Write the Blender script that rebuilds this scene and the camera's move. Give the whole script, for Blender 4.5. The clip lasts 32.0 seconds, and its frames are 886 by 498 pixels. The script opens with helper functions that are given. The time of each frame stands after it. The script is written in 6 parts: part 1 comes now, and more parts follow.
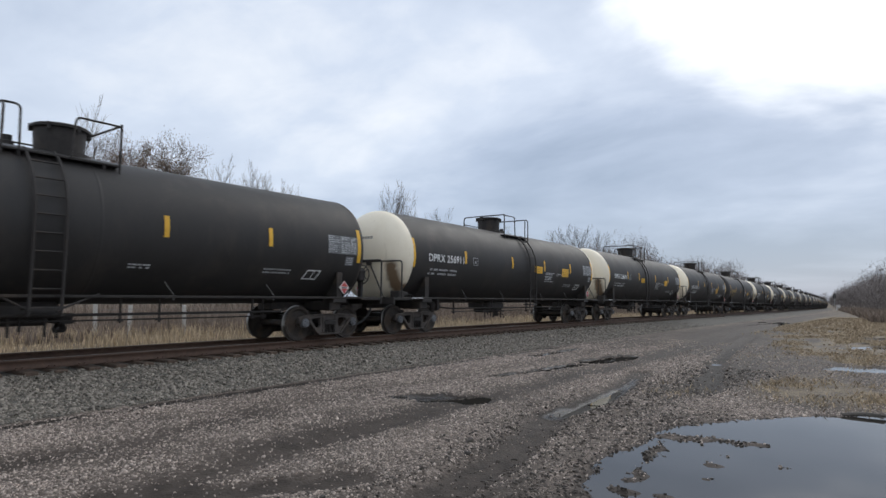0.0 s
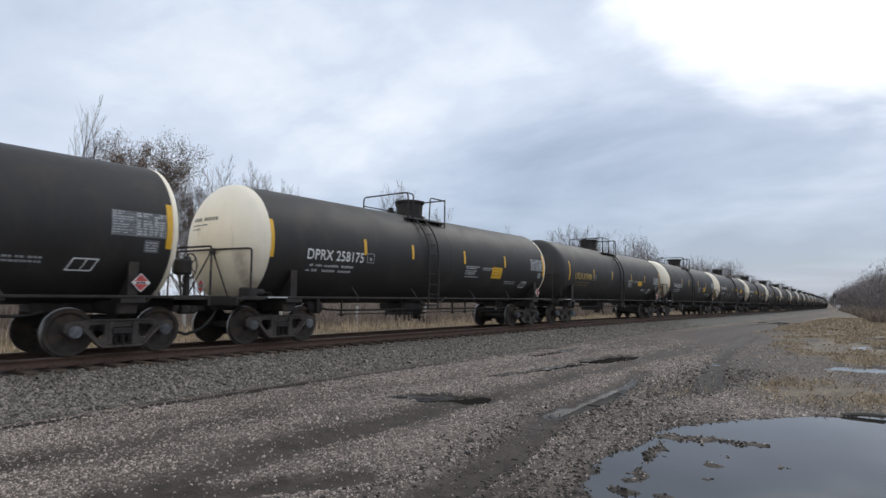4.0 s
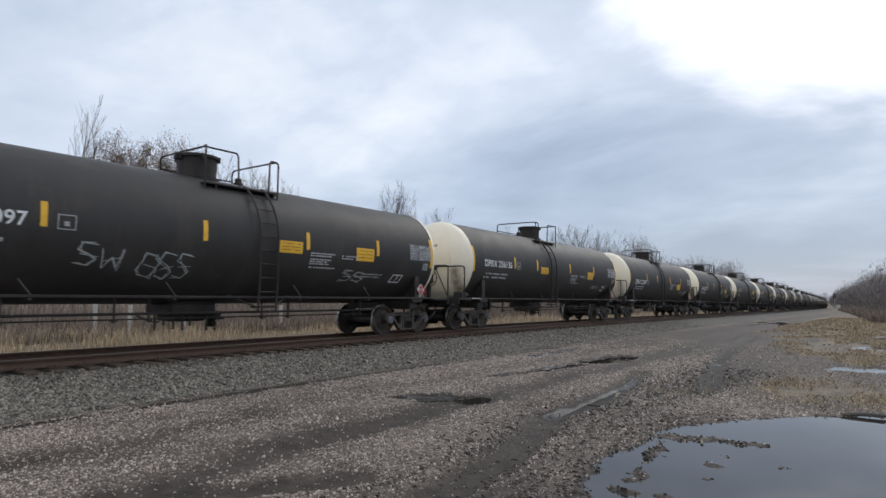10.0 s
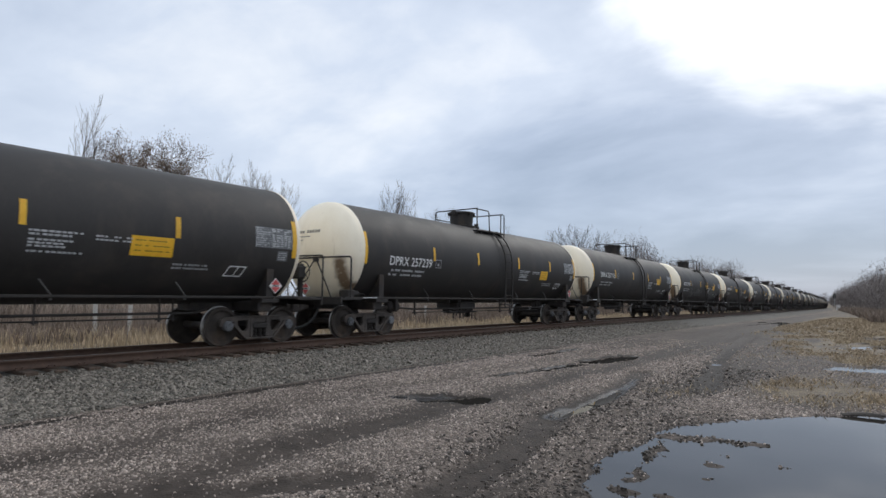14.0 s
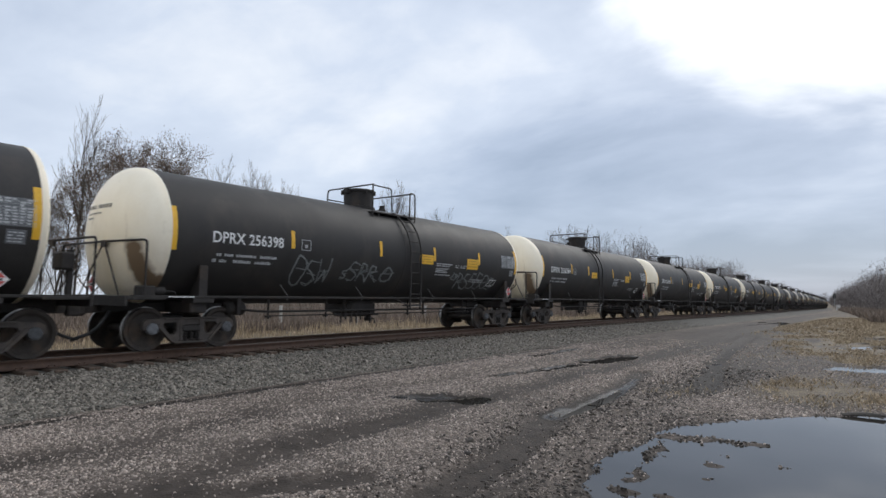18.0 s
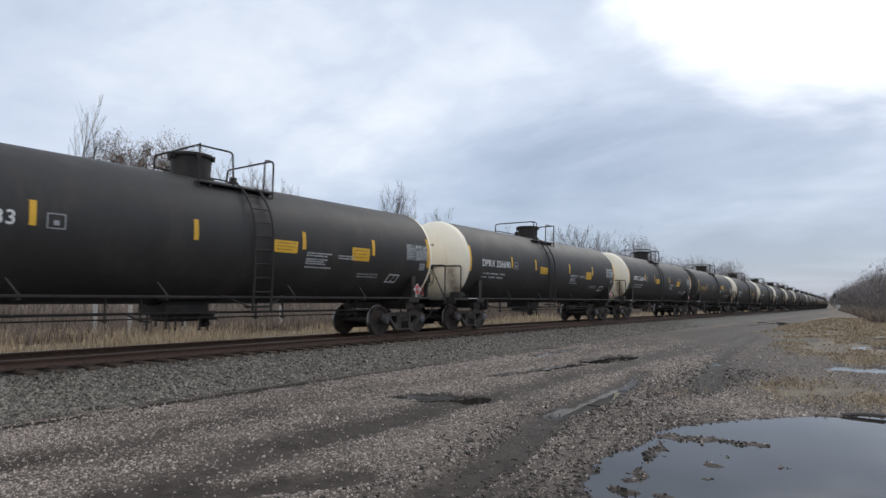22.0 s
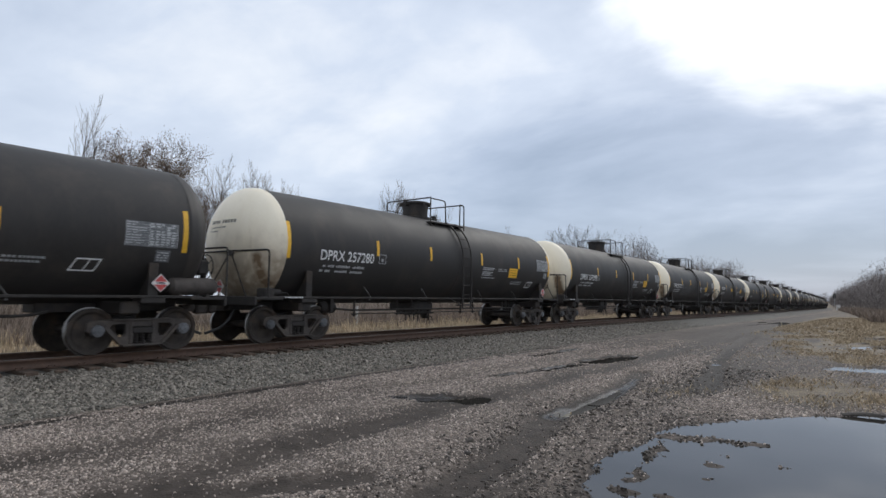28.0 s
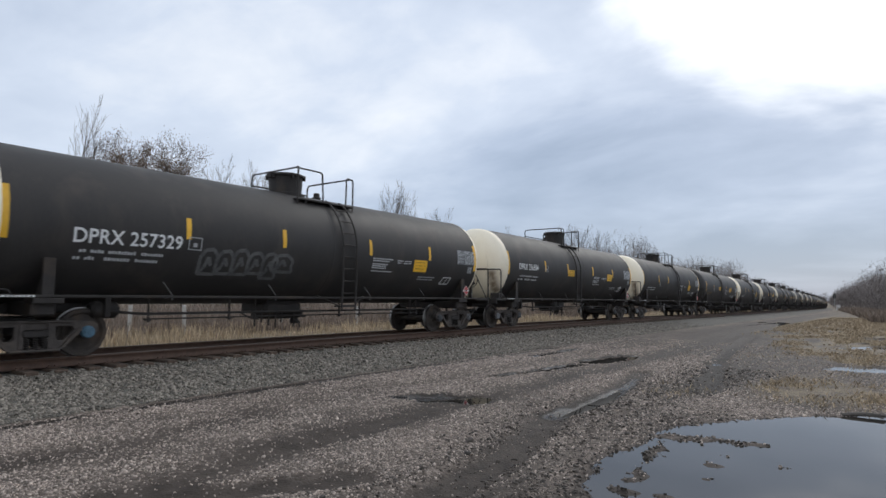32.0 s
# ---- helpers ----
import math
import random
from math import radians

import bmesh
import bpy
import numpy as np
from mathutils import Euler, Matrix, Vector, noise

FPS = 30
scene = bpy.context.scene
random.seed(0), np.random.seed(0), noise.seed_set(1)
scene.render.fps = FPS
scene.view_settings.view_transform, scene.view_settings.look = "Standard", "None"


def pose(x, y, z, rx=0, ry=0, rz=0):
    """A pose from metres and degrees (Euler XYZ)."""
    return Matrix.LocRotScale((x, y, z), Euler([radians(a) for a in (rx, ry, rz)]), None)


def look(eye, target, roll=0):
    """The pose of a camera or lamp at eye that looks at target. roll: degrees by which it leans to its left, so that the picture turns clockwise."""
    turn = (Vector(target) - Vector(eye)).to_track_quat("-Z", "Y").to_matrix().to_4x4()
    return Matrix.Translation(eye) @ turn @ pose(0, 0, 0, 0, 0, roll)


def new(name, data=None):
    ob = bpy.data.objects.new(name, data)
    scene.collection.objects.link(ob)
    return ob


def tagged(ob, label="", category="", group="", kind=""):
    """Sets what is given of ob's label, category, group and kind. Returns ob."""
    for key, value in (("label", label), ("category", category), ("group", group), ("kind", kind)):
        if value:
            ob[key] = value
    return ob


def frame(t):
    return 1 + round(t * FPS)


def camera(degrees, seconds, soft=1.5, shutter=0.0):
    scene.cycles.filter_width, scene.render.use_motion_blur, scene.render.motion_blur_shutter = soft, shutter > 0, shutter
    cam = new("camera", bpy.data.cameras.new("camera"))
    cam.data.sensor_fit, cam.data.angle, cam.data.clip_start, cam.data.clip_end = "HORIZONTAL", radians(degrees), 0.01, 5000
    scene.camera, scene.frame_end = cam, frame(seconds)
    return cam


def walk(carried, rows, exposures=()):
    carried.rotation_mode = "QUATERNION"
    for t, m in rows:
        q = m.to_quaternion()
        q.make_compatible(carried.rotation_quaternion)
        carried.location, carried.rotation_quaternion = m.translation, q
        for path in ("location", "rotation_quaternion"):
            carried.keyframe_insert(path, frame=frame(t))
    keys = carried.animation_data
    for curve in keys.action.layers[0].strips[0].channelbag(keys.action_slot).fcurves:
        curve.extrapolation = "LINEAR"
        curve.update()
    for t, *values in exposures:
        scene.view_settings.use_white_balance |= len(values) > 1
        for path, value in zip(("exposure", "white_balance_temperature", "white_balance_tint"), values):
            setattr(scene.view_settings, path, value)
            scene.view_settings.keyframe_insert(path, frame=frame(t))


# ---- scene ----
# ---- camera ----
EYE = (13.364, 0.0, 1.221)
YAW, PITCH, ROLL = radians(36.361), radians(4.547), 0.565
AIM = (EYE[0] - math.sin(YAW) * math.cos(PITCH), EYE[1] + math.cos(YAW) * math.cos(PITCH), EYE[2] + math.sin(PITCH))
cam = camera(73.497, 32.0, soft=1.5, shutter=0.12)
walk(cam, [(0.0, look(EYE, AIM, ROLL)), (32.0, look(EYE, AIM, ROLL))], exposures=[(0.0, 0.0), (32.0, 0.0)])

# ---- world and sun ----
SUN_ELEV, SUN_TURN = 38.0, 2.0          # degrees above the horizon, degrees right of the track's heading


def make_world():
    w = bpy.data.worlds.new("overcast_sky")
    scene.world = w
    w.use_nodes = True
    nt = w.node_tree
    nt.nodes.clear()
    n = nt.nodes.new
    ln = nt.links.new
    out, bg = n("ShaderNodeOutputWorld"), n("ShaderNodeBackground")
    sky = n("ShaderNodeTexSky")
    sky.sky_type, sky.sun_disc = "NISHITA", False
    sky.sun_elevation, sky.sun_rotation = radians(SUN_ELEV), radians(SUN_TURN)
    tc = n("ShaderNodeTexCoord")
    sep = n("ShaderNodeSeparateXYZ")
    ln(tc.outputs["Generated"], sep.inputs[0])

    def mth(op, a, b=None, clamp=False):
        m = n("ShaderNodeMath")
        m.operation, m.use_clamp = op, clamp
        for i, v in enumerate((a, b)):
            if v is None:
                continue
            if isinstance(v, (int, float)):
                m.inputs[i].default_value = v
            else:
                ln(v, m.inputs[i])
        return m.outputs[0]

    # cloud sheet: the direction is laid on a flat layer overhead
    zz = mth("MAXIMUM", sep.outputs[2], 0.0)
    den = mth("ADD", zz, 0.27)
    px, py = mth("DIVIDE", sep.outputs[0], den), mth("DIVIDE", sep.outputs[1], den)
    comb = n("ShaderNodeCombineXYZ")
    ln(px, comb.inputs[0]), ln(py, comb.inputs[1])
    mp = n("ShaderNodeMapping")
    mp.inputs["Rotation"].default_value = (0, 0, radians(-14))
    mp.inputs["Scale"].default_value = (0.85, 1.1, 1.0)
    mp.inputs["Location"].default_value = (1.7, 0.4, 0.0)
    ln(comb.outputs[0], mp.inputs[0])
    big, fine = n("ShaderNodeTexNoise"), n("ShaderNodeTexNoise")
    for t, s, d, r, dist in ((big, 1.5, 5, 0.52, 0.35), (fine, 4.4, 7, 0.58, 0.4)):
        t.inputs["Scale"].default_value, t.inputs["Detail"].default_value = s, d
        t.inputs["Roughness"].default_value, t.inputs["Distortion"].default_value = r, dist
        ln(mp.outputs[0], t.inputs["Vector"])
    mixed = mth("ADD", mth("ADD", mth("MULTIPLY", big.outputs["Fac"], 0.66), 0.048), mth("MULTIPLY", mth("ADD", mth("MULTIPLY", mth("SUBTRACT", fine.outputs["Fac"], 0.5), mth("MULTIPLY", zz, 2.2, True)), 0.5), 0.27))
    # a darker bank of cloud stands low over the far end of the track
    def band(src, lo, hi):
        r = n("ShaderNodeMapRange")
        r.interpolation_type = "SMOOTHERSTEP"
        r.inputs["From Min"].default_value, r.inputs["From Max"].default_value = lo, hi
        ln(src, r.inputs["Value"])
        return r.outputs[0]

    billow = mixed
    bank = mth("MULTIPLY", band(sep.outputs[1], 0.45, 0.95), band(mth("ADD", zz, mth("MULTIPLY", mth("SUBTRACT", billow, 0.5), 0.26)), 0.42, 0.02))
    mixed = mth("ADD", mixed, mth("MULTIPLY", bank, -0.43))
    ramp = n("ShaderNodeValToRGB")
    els = ramp.color_ramp.elements
    els[0].position, els[0].color = 0.06, (0.315, 0.39, 0.515, 1)
    els[1].position, els[1].color = 0.68, (0.93, 0.96, 1.0, 1)
    e = els.new(0.50)
    e.color = (0.65, 0.725, 0.85, 1)
    els.new(0.27).color = (0.445, 0.525, 0.665, 1)
    ln(mixed, ramp.inputs[0])
    # the sky is dimmer low over the far end of the track, and bright round the veiled sun
    s = Vector((math.sin(radians(SUN_TURN)) * math.cos(radians(SUN_ELEV)), math.cos(radians(SUN_TURN)) * math.cos(radians(SUN_ELEV)), math.sin(radians(SUN_ELEV))))
    dot = n("ShaderNodeVectorMath")
    dot.operation = "DOT_PRODUCT"
    nrm = n("ShaderNodeVectorMath")
    nrm.operation = "NORMALIZE"
    ln(tc.outputs["Generated"], nrm.inputs[0])
    ln(nrm.outputs[0], dot.inputs[0])
    dot.inputs[1].default_value = s
    wob = mth("ADD", dot.outputs["Value"], mth("MULTIPLY", mth("SUBTRACT", billow, 0.5), 0.16))
    glow = n("ShaderNodeMapRange")
    glow.interpolation_type = "SMOOTHERSTEP"
    glow.inputs["From Min"].default_value, glow.inputs["From Max"].default_value = 0.895, 0.965
    ln(wob, glow.inputs["Value"])
    add = n("ShaderNodeMix")
    add.data_type, add.blend_type = "RGBA", "MIX"
    ln(glow.outputs[0], add.inputs["Factor"])
    ln(ramp.outputs[0], add.inputs[6])
    add.inputs[7].default_value = (1.25, 1.27, 1.3, 1)
    mix = n("ShaderNodeMix")
    mix.data_type, mix.blend_type = "RGBA", "ADD"
    mix.inputs["Factor"].default_value = 0.012
    ln(add.outputs[2], mix.inputs[6])
    ln(sky.outputs[0], mix.inputs[7])
    ln(mix.outputs[2], bg.inputs["Color"])
    bg.inputs["Strength"].default_value = 1.0
    ln(bg.outputs[0], out.inputs["Surface"])


make_world()
sun = new("sun", bpy.data.lights.new("sun", "SUN"))
sun.data.energy, sun.data.angle, sun.data.color = 0.7, radians(25), (1.0, 0.97, 0.93)
sun.matrix_world = pose(0, 0, 60, 90 - SUN_ELEV, 0, 180 - SUN_TURN)

# ---- the line of the track ----
HEAD_Z = 0.0                              # top of the rails beside the camera
GROUND_Z = -0.5


def line_x(y):
    """Sideways place of the track's middle: straight, then a long left-hand curve."""
    y = np.asarray(y, float)
    a = np.clip(y - 10, 0, 95)
    b = np.clip(y - 105, 0, None)
    return -(a * a / 9000 + 95 / 4500 * b + b * b / 17000)


def line_z(y):
    """The line falls gently beyond the near stretch, and levels out far away."""
    y = np.asarray(y, float)
    a = np.clip(y - 10, 0, 45)
    b = np.clip(y - 55, 0, 900)
    return -(0.0085 * a * a / 90 + 0.0085 * b)


# ---- small tools ----
def hash2(ix, iy, seed):
    h = (ix.astype(np.int64) * 374761393 + iy.astype(np.int64) * 668265263 + seed * 974711) & 0x7FFFFFFF
    h = ((h ^ (h >> 13)) * 1274126177) & 0x7FFFFFFF
    h = h ^ (h >> 16)
    return (h & 0xFFFF) / 65535.0


def vnoise(x, y, seed=0):
    """Smooth value noise from 0 to 1."""
    x, y = np.asarray(x, float), np.asarray(y, float)
    ix, iy = np.floor(x), np.floor(y)
    fx, fy = x - ix, y - iy
    fx, fy = fx * fx * (3 - 2 * fx), fy * fy * (3 - 2 * fy)
    a, b = hash2(ix, iy, seed), hash2(ix + 1, iy, seed)
    c, d = hash2(ix, iy + 1, seed), hash2(ix + 1, iy + 1, seed)
    return (a + (b - a) * fx) * (1 - fy) + (c + (d - c) * fx) * fy


def fnoise(x, y, seed=0, octaves=4):
    s, amp, tot = 0.0, 1.0, 0.0
    for o in range(octaves):
        s = s + amp * vnoise(np.asarray(x) * 2 ** o, np.asarray(y) * 2 ** o, seed + 17 * o)
        tot += amp
        amp *= 0.5
    return s / tot


def smooth(a, b, x):
    t = np.clip((np.asarray(x, float) - a) / (b - a), 0, 1)
    return t * t * (3 - 2 * t)


def mesh_from(name, verts, faces, material, smooth_shade=False):
    """A mesh from arrays of corners; faces all have the same number of corners."""
    verts, faces = np.asarray(verts, np.float32), np.asarray(faces, np.int32)
    me = bpy.data.meshes.new(name)
    me.vertices.add(len(verts))
    me.vertices.foreach_set("co", verts.ravel())
    k = faces.shape[1]
    me.loops.add(faces.size)
    me.loops.foreach_set("vertex_index", faces.ravel())
    me.polygons.add(len(faces))
    me.polygons.foreach_set("loop_start", np.arange(0, faces.size, k, dtype=np.int32))
    me.update(calc_edges=True)
    if smooth_shade:
        me.shade_smooth()
    me.materials.append(material)
    return me


def finish(name, bm, material, smooth_angle=35):
    bmesh.ops.recalc_face_normals(bm, faces=bm.faces)
    me = bpy.data.meshes.new(name)
    bm.to_mesh(me)
    bm.free()
    for m in (material if isinstance(material, (list, tuple)) else [material]):
        me.materials.append(m)
    me.shade_smooth()
    me.set_sharp_from_angle(angle=radians(smooth_angle))
    return me


def part(name, bm, material, parent, label=""):
    """Links a bmesh (or a ready mesh) as one mesh object under a thing or a part."""
    me = bm if isinstance(bm, bpy.types.Mesh) else finish(name, bm, material)
    ob = new(name, me)
    ob.parent = parent
    if label:
        ob["label"] = label
    return ob


def box(bm, x0, x1, y0, y1, z0, z1, bevel=0.0):
    made = bmesh.ops.create_cube(bm, size=1.0)["verts"]
    for v in made:
        v.co = Vector(((x0 + x1) / 2 + v.co.x * (x1 - x0), (y0 + y1) / 2 + v.co.y * (y1 - y0), (z0 + z1) / 2 + v.co.z * (z1 - z0)))
    if bevel:
        edges = list({e for v in made for e in v.link_edges})
        bmesh.ops.bevel(bm, geom=edges, offset=bevel, segments=1, affect="EDGES")
    return bm


def tube(bm, pts, radius, sides=8, closed=False, radii=None):
    """A round bar along a list of points."""
    pts = [Vector(p) for p in pts]
    rings = []
    n = len(pts)
    up = None
    for i, p in enumerate(pts):
        a = pts[(i - 1) % n] if (closed or i > 0) else p
        b = pts[(i + 1) % n] if (closed or i < n - 1) else p
        d = (b - a).normalized()
        if up is None:
            up = Vector((0, 0, 1)) if abs(d.z) < 0.9 else Vector((1, 0, 0))
        u = d.cross(up).normalized()
        w = u.cross(d).normalized()
        up = w
        r = radii[i] if radii else radius
        rings.append([bm.verts.new(p + r * (math.cos(2 * math.pi * k / sides) * u + math.sin(2 * math.pi * k / sides) * w)) for k in range(sides)])
    for i in range(n if closed else n - 1):
        A, B = rings[i], rings[(i + 1) % n]
        for k in range(sides):
            bm.faces.new((A[k], A[(k + 1) % sides], B[(k + 1) % sides], B[k]))
    if not closed:
        bm.faces.new(rings[0][::-1])
        bm.faces.new(rings[-1])
    return bm


def bend(pts, r=0.09, steps=4):
    """Rounds the corners of a line of points."""
    pts = [Vector(p) for p in pts]
    out = [pts[0]]
    for a, b, c in zip(pts, pts[1:], pts[2:]):
        d1, d2 = (a - b), (c - b)
        k = min(r, d1.length * 0.45, d2.length * 0.45)
        p, q = b + d1.normalized() * k, b + d2.normalized() * k
        for i in range(steps + 1):
            t = i / steps
            out.append(p * (1 - t) ** 2 + b * 2 * t * (1 - t) + q * t * t)
    return out + [pts[-1]]


def lathe(bm, profile, sides=32, axis="x", centre=(0, 0, 0)):
    """Turns (along, radius) pairs round an axis."""
    c = Vector(centre)

    def at(al, r, k):
        a = 2 * math.pi * k / sides
        ca, sa = r * math.cos(a), r * math.sin(a)
        return c + Vector({"x": (al, ca, sa), "y": (ca, al, sa), "z": (ca, sa, al)}[axis])

    rings = []
    for al, r in profile:
        rings.append([bm.verts.new(at(al, 0, 0))] if r < 1e-6 else [bm.verts.new(at(al, r, k)) for k in range(sides)])
    for A, B in zip(rings, rings[1:]):
        for k in range(sides):
            k2 = (k + 1) % sides
            if len(A) == 1 and len(B) == 1:
                continue
            if len(A) == 1:
                bm.faces.new((A[0], B[k], B[k2]))
            elif len(B) == 1:
                bm.faces.new((A[k], B[0], A[k2]))
            else:
                bm.faces.new((A[k], B[k], B[k2], A[k2]))
    return bm


def prism(bm, loops, x0, x1):
    """Fills an outline in the y-z plane, the first loop outside and the rest as holes, and gives it thickness along x."""
    edges = []
    for loop in loops:
        vs = [bm.verts.new((x0, y, z)) for y, z in loop]
        edges += [bm.edges.new((vs[i], vs[(i + 1) % len(vs)])) for i in range(len(vs))]
    made = bmesh.ops.triangle_fill(bm, edges=edges, use_beauty=True)
    faces = [g for g in made["geom"] if isinstance(g, bmesh.types.BMFace)]
    ex = bmesh.ops.extrude_face_region(bm, geom=faces)
    bmesh.ops.translate(bm, vec=(x1 - x0, 0, 0), verts=[g for g in ex["geom"] if isinstance(g, bmesh.types.BMVert)])
    return bm


# ---- materials ----
def surface(name, dark, light, rough=0.7, metal=0.0, scale=6.0, fine=60.0, bump=0.2, spread=(0.35, 0.68), spec=0.5, rough_var=0.1, stretch=(1, 1, 1), stain=None, stain_scale=1.2, stain_at=(0.55, 0.72), per_object=0.0, per_island=0.0, dist=0.01):
    """A worn surface: two colours by noise at two sizes, an optional stain colour, roughness that varies, fine relief."""
    m = bpy.data.materials.new(name)
    m.use_nodes = True
    nt = m.node_tree
    nt.nodes.clear()
    n, ln = nt.nodes.new, nt.links.new
    out, bs = n("ShaderNodeOutputMaterial"), n("ShaderNodeBsdfPrincipled")
    ln(bs.outputs[0], out.inputs["Surface"])
    tc, mp = n("ShaderNodeTexCoord"), n("ShaderNodeMapping")
    mp.inputs["Scale"].default_value = stretch
    ln(tc.outputs["Object"], mp.inputs[0])
    vec = mp.outputs[0]
    t1, t2 = n("ShaderNodeTexNoise"), n("ShaderNodeTexNoise")
    for t, s, d in ((t1, scale, 4), (t2, fine, 3)):
        t.inputs["Scale"].default_value, t.inputs["Detail"].default_value, t.inputs["Roughness"].default_value = s, d, 0.6
        ln(vec, t.inputs["Vector"])
    mixn = n("ShaderNodeMath")
    mixn.operation = "MULTIPLY_ADD"
    ln(t2.outputs["Fac"], mixn.inputs[0])
    mixn.inputs[1].default_value = 0.35
    sc = n("ShaderNodeMath")
    sc.operation = "MULTIPLY"
    ln(t1.outputs["Fac"], sc.inputs[0])
    sc.inputs[1].default_value = 0.65
    ln(sc.outputs[0], mixn.inputs[2])
    fac = mixn.outputs[0]
    ramp = n("ShaderNodeValToRGB")
    e = ramp.color_ramp.elements
    e[0].position, e[0].color = spread[0], (*dark, 1)
    e[1].position, e[1].color = spread[1], (*light, 1)
    ln(fac, ramp.inputs[0])
    col = ramp.outputs[0]
    if stain:
        t3 = n("ShaderNodeTexNoise")
        t3.inputs["Scale"].default_value, t3.inputs["Detail"].default_value, t3.inputs["Roughness"].default_value = stain_scale, 5, 0.65
        ln(vec, t3.inputs["Vector"])
        mr = n("ShaderNodeMapRange")
        mr.inputs["From Min"].default_value, mr.inputs["From Max"].default_value = stain_at
        ln(t3.outputs["Fac"], mr.inputs["Value"])
        mx = n("ShaderNodeMix")
        mx.data_type = "RGBA"
        ln(mr.outputs[0], mx.inputs["Factor"])
        ln(col, mx.inputs[6])
        mx.inputs[7].default_value = (*stain, 1)
        col = mx.outputs[2]
    for amount, node, socket in ((per_object, "ShaderNodeObjectInfo", "Random"), (per_island, "ShaderNodeNewGeometry", "Random Per Island")):
        if amount:
            src = n(node)
            mr = n("ShaderNodeMapRange")
            mr.inputs["To Min"].default_value, mr.inputs["To Max"].default_value = 1 - amount, 1 + amount
            ln(src.outputs[socket], mr.inputs["Value"])
            hs = n("ShaderNodeHueSaturation")
            ln(mr.outputs[0], hs.inputs["Value"])
            ln(col, hs.inputs["Color"])
            col = hs.outputs[0]
    ln(col, bs.inputs["Base Color"])
    rr = n("ShaderNodeMapRange")
    rr.inputs["From Min"].default_value, rr.inputs["From Max"].default_value = 0.3, 0.7
    rr.inputs["To Min"].default_value, rr.inputs["To Max"].default_value = max(0.02, rough - rough_var), min(1, rough + rough_var)
    ln(fac, rr.inputs["Value"])
    ln(rr.outputs[0], bs.inputs["Roughness"])
    bs.inputs["Metallic"].default_value = metal
    bs.inputs["Specular IOR Level"].default_value = spec
    if bump:
        b = n("ShaderNodeBump")
        b.inputs["Strength"].default_value, b.inputs["Distance"].default_value = bump, dist
        ln(fac, b.inputs["Height"])
        ln(b.outputs[0], bs.inputs["Normal"])
    return m


M = {}
M["black"] = surface("tank_black_paint", (0.0275, 0.0252, 0.0240), (0.044, 0.0405, 0.0385), 0.58, spec=0.36, scale=1.4, fine=22, bump=0.05, stretch=(1.6, 1, 0.35), stain=(0.066, 0.054, 0.046), stain_at=(0.50, 0.82), per_object=0.15)
M["cream"] = surface("head_cream_paint", (0.86, 0.765, 0.590), (0.93, 0.845, 0.680), 0.5, scale=2.2, fine=30, bump=0.04, stretch=(1.3, 1, 0.45), stain=(0.42, 0.33, 0.2), stain_scale=1.5, stain_at=(0.60, 0.85), per_object=0.08)


